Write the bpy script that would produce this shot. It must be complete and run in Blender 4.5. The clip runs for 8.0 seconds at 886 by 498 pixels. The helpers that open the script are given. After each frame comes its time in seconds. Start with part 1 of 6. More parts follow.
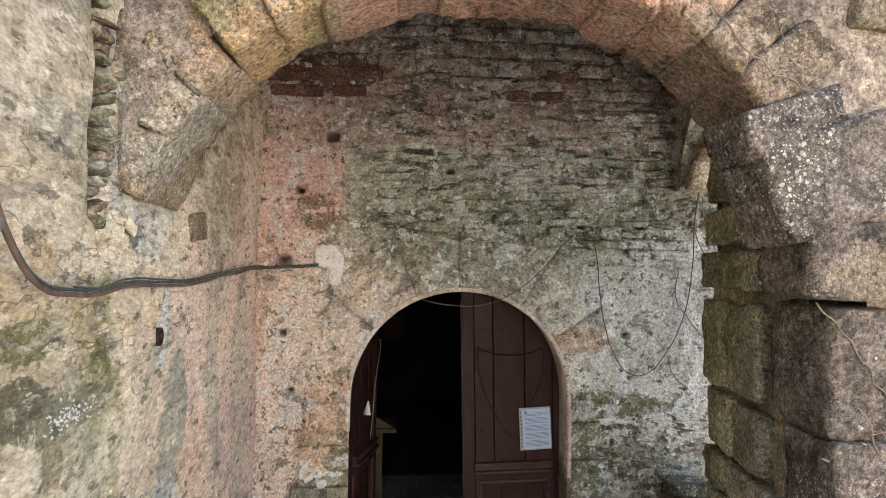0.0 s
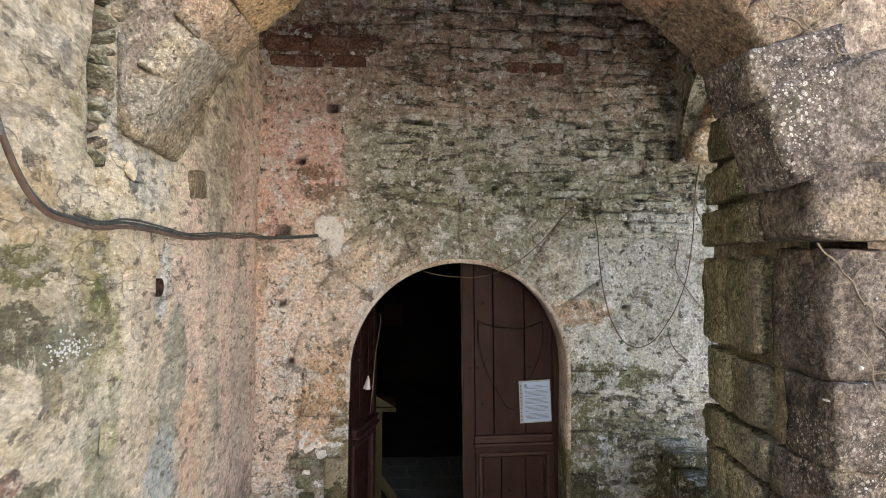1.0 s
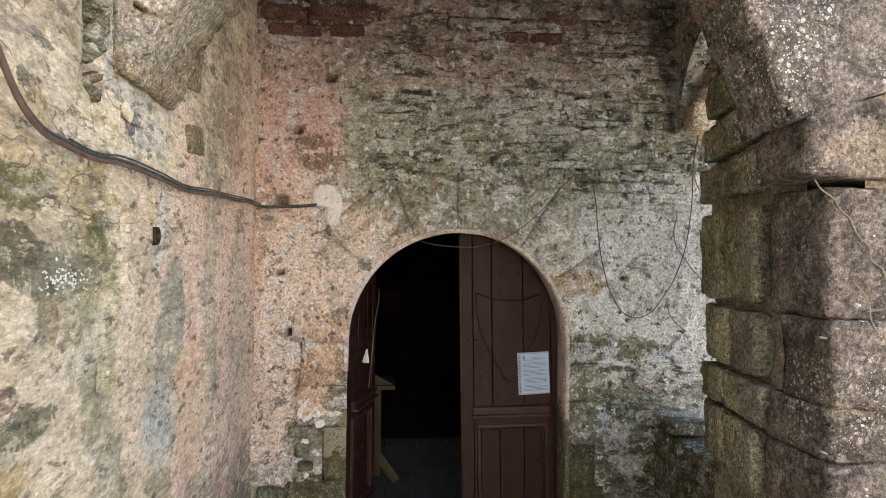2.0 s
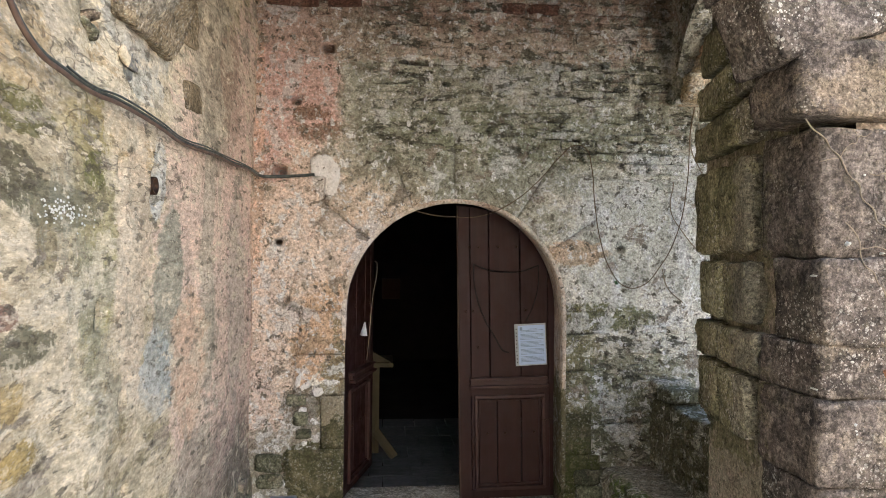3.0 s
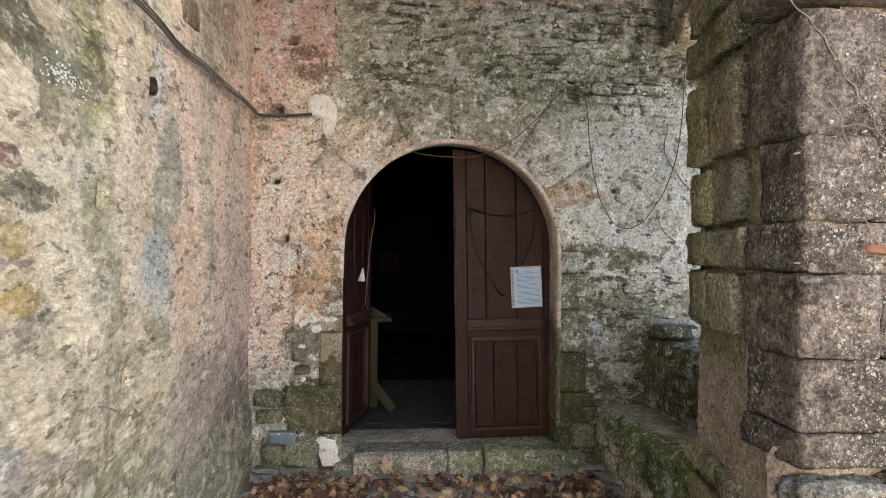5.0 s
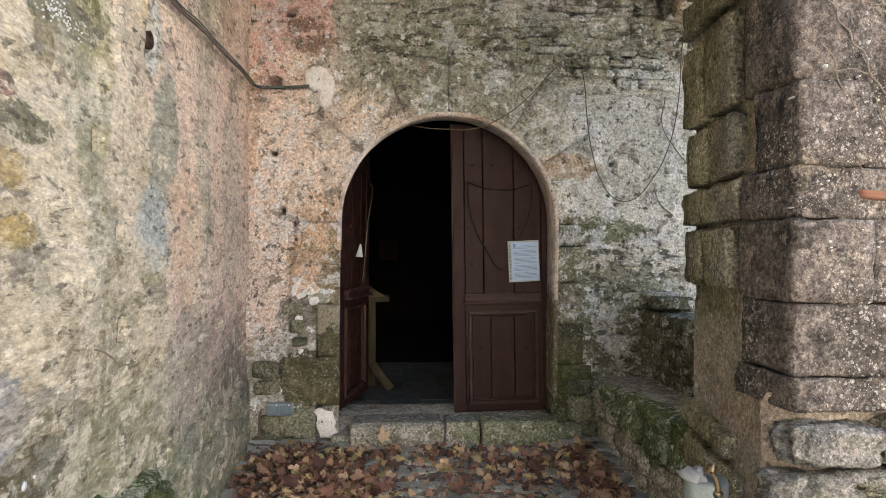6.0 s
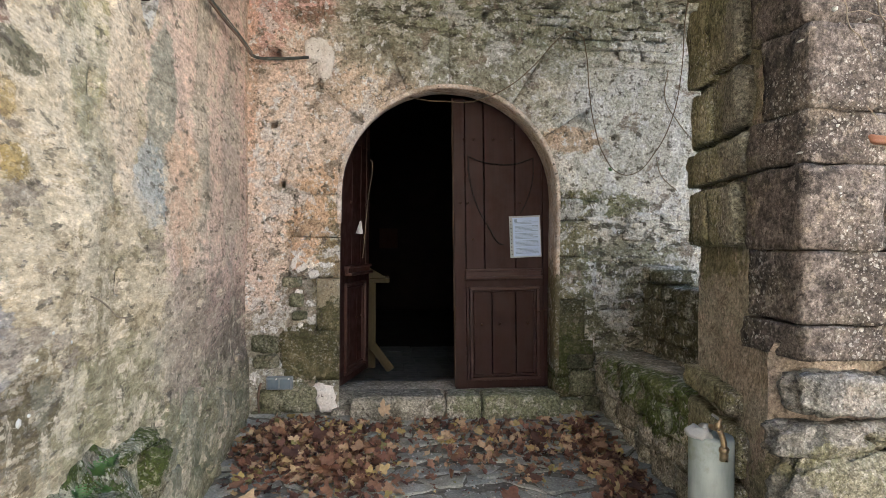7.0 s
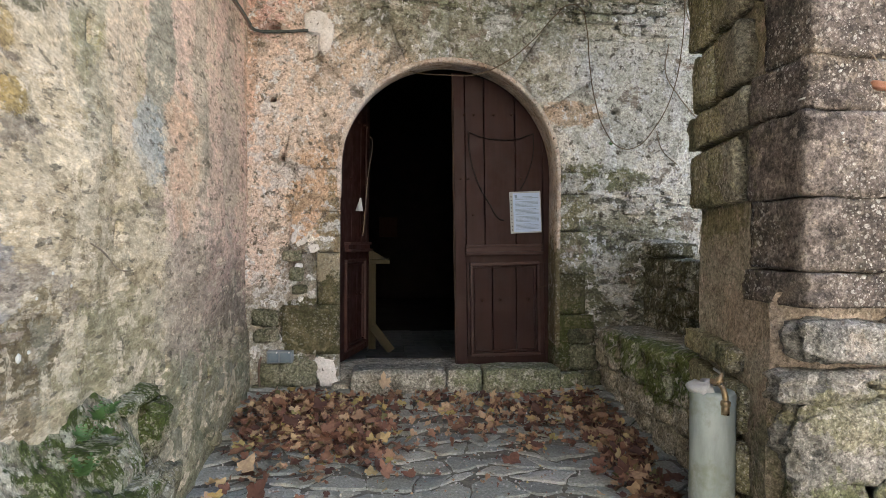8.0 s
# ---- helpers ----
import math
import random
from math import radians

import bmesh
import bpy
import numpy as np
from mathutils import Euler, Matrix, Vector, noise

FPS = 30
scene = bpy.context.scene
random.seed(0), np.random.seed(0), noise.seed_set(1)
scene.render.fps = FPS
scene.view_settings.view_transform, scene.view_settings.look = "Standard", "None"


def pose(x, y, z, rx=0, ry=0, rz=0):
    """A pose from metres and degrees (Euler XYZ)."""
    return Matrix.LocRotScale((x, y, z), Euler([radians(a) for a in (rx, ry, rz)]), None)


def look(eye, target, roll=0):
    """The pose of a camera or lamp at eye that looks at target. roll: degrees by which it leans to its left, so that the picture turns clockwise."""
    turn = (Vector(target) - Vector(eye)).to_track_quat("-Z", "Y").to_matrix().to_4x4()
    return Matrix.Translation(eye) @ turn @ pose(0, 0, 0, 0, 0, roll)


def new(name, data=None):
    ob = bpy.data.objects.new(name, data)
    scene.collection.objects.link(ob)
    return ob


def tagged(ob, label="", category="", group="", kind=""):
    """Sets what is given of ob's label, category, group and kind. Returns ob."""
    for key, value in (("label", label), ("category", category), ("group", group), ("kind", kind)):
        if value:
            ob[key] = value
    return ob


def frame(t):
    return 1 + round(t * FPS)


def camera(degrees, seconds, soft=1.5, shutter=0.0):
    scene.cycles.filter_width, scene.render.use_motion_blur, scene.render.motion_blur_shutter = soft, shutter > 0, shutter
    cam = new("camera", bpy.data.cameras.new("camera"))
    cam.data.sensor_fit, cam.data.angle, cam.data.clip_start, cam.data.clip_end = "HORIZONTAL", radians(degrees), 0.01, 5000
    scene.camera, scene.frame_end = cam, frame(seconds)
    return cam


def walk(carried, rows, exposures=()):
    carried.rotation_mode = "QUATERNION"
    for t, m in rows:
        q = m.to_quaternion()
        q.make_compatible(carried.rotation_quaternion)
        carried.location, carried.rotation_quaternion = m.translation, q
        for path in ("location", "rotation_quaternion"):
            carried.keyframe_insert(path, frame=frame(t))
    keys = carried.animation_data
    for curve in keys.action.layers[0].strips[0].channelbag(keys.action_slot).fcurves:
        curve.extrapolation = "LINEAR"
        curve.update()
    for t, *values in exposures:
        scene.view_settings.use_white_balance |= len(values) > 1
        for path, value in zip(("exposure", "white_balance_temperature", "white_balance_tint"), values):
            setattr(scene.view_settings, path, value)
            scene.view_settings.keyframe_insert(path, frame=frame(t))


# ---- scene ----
cam = camera(70.0, 8.0, soft=0.6)
PATH = [
    (0, (-0.135, 0.158, 2.425), (0.049, 2.148, 2.489), 0.6),
    (0.5, (-0.143, 0.157, 2.341), (0.043, 2.147, 2.399), 0.6),
    (1, (-0.136, 0.167, 2.255), (0.05, 2.157, 2.309), 0.6),
    (1.5, (-0.129, 0.174, 2.166), (0.057, 2.164, 2.215), 0.6),
    (3, (-0.111, 0.155, 1.905), (0.078, 2.146, 1.936), 0.6),
    (3.5, (-0.099, 0.138, 1.819), (0.089, 2.129, 1.843), 0.5),
    (4, (-0.091, 0.12, 1.731), (0.098, 2.111, 1.749), 0.5),
    (4.5, (-0.095, 0.112, 1.64), (0.094, 2.103, 1.652), 0.5),
    (6, (-0.076, 0.099, 1.39), (0.116, 2.089, 1.385), 0.5),
    (6.5, (-0.077, 0.115, 1.315), (0.115, 2.105, 1.305), 0.5),
    (7, (-0.081, 0.134, 1.234), (0.113, 2.125, 1.219), 0.5),
    (7.5, (-0.087, 0.137, 1.153), (0.107, 2.127, 1.132), 0.4),
    (8, (-0.083, 0.14, 1.082), (0.112, 2.131, 1.057), 0.4),
]
walk(cam, [(t, look(eye, target, roll)) for t, eye, target, roll in PATH], [(0.0, 2.34, 6250, 10), (3.0, 2.46, 6250, 10), (8.0, 2.49, 6250, 10)])

# ---- light: the church stands with its back to the sun; the sunlit yard and an added, unseen wall light the porch ----
world = bpy.data.worlds.new("sky")
scene.world = world
world.use_nodes = True
wt = world.node_tree
sky = wt.nodes.new("ShaderNodeTexSky")
sky.sky_type = "NISHITA"
sky.sun_disc = False
sky.sun_elevation = radians(42)
sky.sun_rotation = radians(349)
sky.air_density, sky.dust_density, sky.ozone_density = 1.0, 2.5, 1.0
wt.links.new(sky.outputs[0], wt.nodes["Background"].inputs[0])
wt.nodes["Background"].inputs[1].default_value = 0.15

sun_data = bpy.data.lights.new("sun", "SUN")
sun_data.energy = 5.0
sun_data.angle = radians(0.6)
sun_data.color = (1.0, 0.95, 0.89)
sun = new("sun", sun_data)
sun.matrix_world = look((-1.9, 9.8, 9.0), (0.0, 0.0, 0.0))


# ---- materials ----
class Nodes:
    """A small writer of shader node trees."""

    def __init__(self, name):
        self.mat = bpy.data.materials.new(name)
        self.mat.use_nodes = True
        self.t = self.mat.node_tree
        self.bsdf = self.t.nodes["Principled BSDF"]
        self.pos = self.t.nodes.new("ShaderNodeNewGeometry").outputs["Position"]
        waver = self.t.nodes.new("ShaderNodeTexNoise")
        waver.name = "Lichen"
        waver.inputs["Scale"].default_value = 30
        self.t.links.new(self.pos, waver.inputs["Vector"])

    def put(self, socket, value):
        if isinstance(value, bpy.types.NodeSocket):
            self.t.links.new(value, socket)
        elif isinstance(value, (tuple, list)) and len(value) == 3 and socket.type == "RGBA":
            socket.default_value = (*value, 1)
        else:
            socket.default_value = value

    def math(self, op, a, b=0.0, c=0.0):
        n = self.t.nodes.new("ShaderNodeMath")
        n.operation = op
        for i, v in enumerate((a, b, c)):
            self.put(n.inputs[i], v)
        return n.outputs[0]

    def vec(self, op, a, b=(0, 0, 0)):
        n = self.t.nodes.new("ShaderNodeVectorMath")
        n.operation = op
        self.put(n.inputs[0], a)
        self.put(n.inputs[1], b)
        return n.outputs["Value"] if op in ("LENGTH", "DOT_PRODUCT") else n.outputs[0]

    def noise(self, scale, detail=4.0, rough=0.55, at=None, stretch=None, warp=0.0):
        p = at or self.pos
        if stretch:
            p = self.vec("MULTIPLY", p, stretch)
        n = self.t.nodes.new("ShaderNodeTexNoise")
        self.put(n.inputs["Vector"], p)
        n.inputs["Scale"].default_value = scale
        n.inputs["Detail"].default_value = detail
        n.inputs["Roughness"].default_value = rough
        n.inputs["Distortion"].default_value = warp
        return n.outputs[0]

    def cells(self, scale, feature="F1", out="Distance", jitter=1.0, at=None):
        n = self.t.nodes.new("ShaderNodeTexVoronoi")
        n.feature = feature
        self.put(n.inputs["Vector"], at or self.pos)
        n.inputs["Scale"].default_value = scale
        n.inputs["Randomness"].default_value = jitter
        return n.outputs[out]

    def step(self, v, lo, hi, a=0.0, b=1.0):
        n = self.t.nodes.new("ShaderNodeMapRange")
        n.interpolation_type = "SMOOTHSTEP"
        self.put(n.inputs[0], v)
        for i, x in enumerate((lo, hi, a, b)):
            n.inputs[1 + i].default_value = x
        return n.outputs[0]

    def mix(self, f, a, b, mode="MIX"):
        n = self.t.nodes.new("ShaderNodeMix")
        n.data_type, n.blend_type = "RGBA", mode
        self.put(n.inputs[0], f)
        self.put(n.inputs[6], a)
        self.put(n.inputs[7], b)
        return n.outputs[2]

    def ramp(self, v, stops):
        n = self.t.nodes.new("ShaderNodeValToRGB")
        self.put(n.inputs[0], v)
        e = n.color_ramp.elements
        for _ in stops[2:]:
            e.new(0.5)
        for el, (p, c) in zip(e, stops):
            el.position, el.color = p, (*c, 1)
        return n.outputs[0]

    def axes(self):
        n = self.t.nodes.new("ShaderNodeSeparateXYZ")
        self.t.links.new(self.pos, n.inputs[0])
        return n.outputs

    def random(self):
        return self.t.nodes.new("ShaderNodeObjectInfo").outputs["Random"]

    def island(self):
        return self.t.nodes.new("ShaderNodeNewGeometry").outputs["Random Per Island"]

    def local(self):
        return self.t.nodes.new("ShaderNodeTexCoord").outputs["Object"]

    def bump(self, height, strength=0.5, distance=0.01, under=None):
        n = self.t.nodes.new("ShaderNodeBump")
        n.inputs["Strength"].default_value = strength
        n.inputs["Distance"].default_value = distance
        self.put(n.inputs["Height"], height)
        if under:
            self.put(n.inputs["Normal"], under)
        return n.outputs[0]

    def done(self, color, rough=0.9, normal=None, metal=0.0, spec=0.3):
        b = self.bsdf.inputs
        self.put(b["Base Color"], color)
        self.put(b["Roughness"], rough)
        b["Metallic"].default_value = metal
        b["Specular IOR Level"].default_value = spec
        if normal:
            self.put(b["Normal"], normal)
        return self.mat


def patches(n, color, rows, at):
    """Stains and coats of plaster: (centre, radii, colour, strength, ragged, soft) with ragged edges."""
    edge_big, edge_fine = n.noise(2.6, 8, 0.68), n.noise(16, 8, 0.75)
    edge = n.math("ADD", n.math("MULTIPLY", n.math("SUBTRACT", edge_big, 0.5), 2.6), n.math("MULTIPLY", n.math("SUBTRACT", edge_fine, 0.5), 2.6))
    for centre, radii, tone, strength, ragged, soft in rows:
        d = n.vec("LENGTH", n.vec("DIVIDE", n.vec("SUBTRACT", at, centre), radii))
        d = n.math("MULTIPLY_ADD", edge, ragged, d)
        color = n.mix(n.step(d, 1 + 0.28 * soft, 1 - 0.28 * soft, 0.0, strength), color, tone)
    return color


def masonry(name, tones, rows, speck=0.5, bump=0.6, streak=0.0, dots=0.25, grain=0.8, course=None, vary=0.0, squash=None, pale=None, pit=0.85, blots=()):
    """Weathered plaster and stone: tones at two scales, placed coats, streaks, flakes, pits and lichen with crisp edges."""
    n = Nodes(name)
    pale = pale or tuple(min(0.64, 1.4 * v) for v in tones[3])
    true_pos = n.pos
    if squash:
        n.pos = n.vec("MULTIPLY", n.pos, squash)
    off = lambda x, y, z: n.vec("ADD", n.pos, (x, y, z))
    big = n.noise(1.7, 6, 0.6)
    mid = n.noise(10, 5, 0.62)
    fine = n.noise(62, 2, 0.6)
    dust = n.noise(165, 2, 0.6)
    worn = n.math("ADD", n.math("MULTIPLY", big, 0.45), n.math("MULTIPLY", n.noise(10, 8, 0.7), 0.55))
    color = n.ramp(worn, [(0.41, tones[0]), (0.47, tones[1]), (0.53, tones[2]), (0.60, tones[3])])
    color = n.mix(0.6, color, n.ramp(worn, [(0.428, tones[0]), (0.434, tones[1]), (0.494, tones[1]), (0.50, tones[2]), (0.556, tones[2]), (0.562, tones[3])]))
    if blots:
        spread = n.noise(2.3, 9, 0.72, at=off(2, 14, 7), stretch=(1, 1, 0.7))
        color = n.mix(n.step(spread, 0.53, 0.545, 0, 0.8), color, blots[0])
        color = n.mix(n.step(spread, 0.47, 0.455, 0, 0.7), color, blots[1])
        color = n.mix(n.step(n.noise(2.9, 9, 0.72, at=off(9, 1, 17)), 0.57, 0.585, 0, 0.75), color, blots[2])
    color = patches(n, color, rows, true_pos)
    tint = n.noise(4.2, 7, 0.66, at=off(21, 6, 4))
    color = n.mix(n.step(tint, 0.46, 0.43, 0, 0.7 * speck), color, n.mix(0.5, color, (0.13, 0.12, 0.08)))
    color = n.mix(n.step(tint, 0.555, 0.58, 0, 0.6 * speck), color, tuple(0.87 * v for v in pale))
    if streak:
        run = n.noise(6.5, 8, 0.74, stretch=(1, 1, 0.22))
        color = n.mix(n.step(run, 0.572, 0.592, 0, streak), color, (0.24, 0.235, 0.18))
        run2 = n.noise(9.0, 8, 0.74, stretch=(1, 1, 0.3), at=off(7, 3, 1))
        color = n.mix(n.step(run2, 0.565, 0.585, 0, streak), color, pale)
    bed = None
    if course:
        x, y, z = n.axes()
        where_rough = n.math("MAXIMUM", n.math("MULTIPLY", n.step(z, 2.25, 2.7), n.step(x, -0.4, -0.1)),
                             n.math("MULTIPLY", n.step(z, 1.65, 1.4), n.step(x, 1.05, 1.3)))
        bed = n.step(n.noise(6.5, 5, 0.6, stretch=(1, 1, 2.5), warp=0.3), 0.45, 0.41, 0, course)
        bed = n.math("MULTIPLY", bed, where_rough)
        color = n.mix(bed, color, (0.10, 0.095, 0.07))
        lit = n.math("MULTIPLY", n.step(n.noise(7.5, 6, 0.66, stretch=(1, 1, 1.9), at=off(5, 5, 9)), 0.55, 0.585, 0, 0.8 * course), where_rough)
        color = n.mix(lit, color, (0.50, 0.47, 0.39))
    blotch = n.noise(21, 5, 0.6, at=off(4, 1, 6))
    color = n.mix(n.step(blotch, 0.60, 0.63, 0, 0.9 * speck), color, (0.11, 0.095, 0.07))
    color = n.mix(n.step(n.noise(15, 5, 0.62, at=off(3, 9, 5)), 0.595, 0.62, 0, 0.9 * speck), color, pale)
    flake = n.step(n.noise(5.5, 7, 0.66, at=off(13, 4, 2)), 0.60, 0.612, 0, 0.9 * speck)
    color = n.mix(flake, color, (0.25, 0.21, 0.165))
    chips = n.noise(22, 9, 0.76, at=off(17, 3, 9))
    color = n.mix(n.step(chips, 0.555, 0.567, 0, 0.8 * speck), color, n.mix(0.55, color, pale))
    color = n.mix(n.step(chips, 0.435, 0.423, 0, 0.75 * speck), color, n.mix(1.0, color, (0.46, 0.43, 0.40), "MULTIPLY"))
    crack = n.math("MULTIPLY", n.step(n.math("ABSOLUTE", n.math("SUBTRACT", n.noise(2.4, 5, 0.6, at=off(31, 5, 7)), 0.5)), 0.006, 0.002),
                   n.step(n.noise(1.3, 2, 0.5, at=off(5, 15, 3)), 0.52, 0.58))
    color = n.mix(n.math("MULTIPLY", crack, 0.6 * speck), color, (0.05, 0.04, 0.03))
    where = n.step(n.noise(2.2, 3, 0.5, at=off(11, 2, 8)), 0.44, 0.56)
    wobble = n.vec("ADD", n.pos, n.vec("MULTIPLY", n.t.nodes["Lichen"].outputs["Color"], (0.02, 0.02, 0.02)))
    spots = n.math("MAXIMUM", n.step(n.cells(36, at=wobble), 0.27, 0.23, 0, dots), n.step(n.cells(90, at=wobble), 0.30, 0.24, 0, dots))
    color = n.mix(n.math("MULTIPLY", spots, where), color, (0.64, 0.63, 0.58))
    if vary:
        color = n.mix(vary, color, n.ramp(n.random(), [(0.0, (0.5, 0.48, 0.46)), (0.5, (1.0, 0.95, 0.9)), (1.0, (1.5, 1.5, 1.5))]), "MULTIPLY")
    color = n.mix(grain, color, n.ramp(fine, [(0.30, (0.34, 0.33, 0.32)), (0.5, (1.0, 1.0, 1.0)), (0.70, (1.65, 1.65, 1.65))]), "MULTIPLY")
    color = n.mix(0.8 * grain, color, n.ramp(dust, [(0.36, (0.40, 0.39, 0.37)), (0.44, (1.0, 1.0, 1.0)), (0.56, (1.0, 1.0, 1.0)), (0.64, (1.7, 1.7, 1.7))]), "MULTIPLY")
    pits = n.math("MAXIMUM", n.step(n.noise(46, 3, 0.55, at=off(1, 7, 3)), 0.345, 0.315), n.step(n.noise(120, 2, 0.5, at=off(9, 2, 3)), 0.31, 0.28))
    color = n.mix(n.math("MULTIPLY", pits, pit), color, (0.06, 0.05, 0.038))
    h = n.math("ADD", n.math("MULTIPLY", mid, 0.9), n.math("ADD", n.math("MULTIPLY", fine, 0.30), n.math("MULTIPLY", dust, 0.09)))
    h = n.math("SUBTRACT", h, n.math("ADD", n.math("MULTIPLY", pits, 0.4 * pit), n.math("ADD", n.math("MULTIPLY", flake, 0.22), n.math("MULTIPLY", crack, 0.5))))
    if bed:
        h = n.math("SUBTRACT", h, n.math("MULTIPLY", bed, 0.5))
    return n.done(color, 0.93, n.bump(h, bump, 0.022), spec=0.2)


CREAM = [(0.21, 0.165, 0.095), (0.38, 0.315, 0.205), (0.51, 0.43, 0.30), (0.63, 0.55, 0.41)]
PINK, ORANGE, WHITE = (0.63, 0.46, 0.385), (0.50, 0.31, 0.17), (0.70, 0.67, 0.60)
SALMON, MAUVE = (0.66, 0.50, 0.41), (0.34, 0.25, 0.21)
GREYGREEN, MOSS, OCHRE = (0.20, 0.20, 0.13), (0.055, 0.065, 0.018), (0.40, 0.28, 0.10)
GREY, DARKROCK, UMBER = (0.33, 0.32, 0.27), (0.075, 0.068, 0.05), (0.11, 0.065, 0.045)

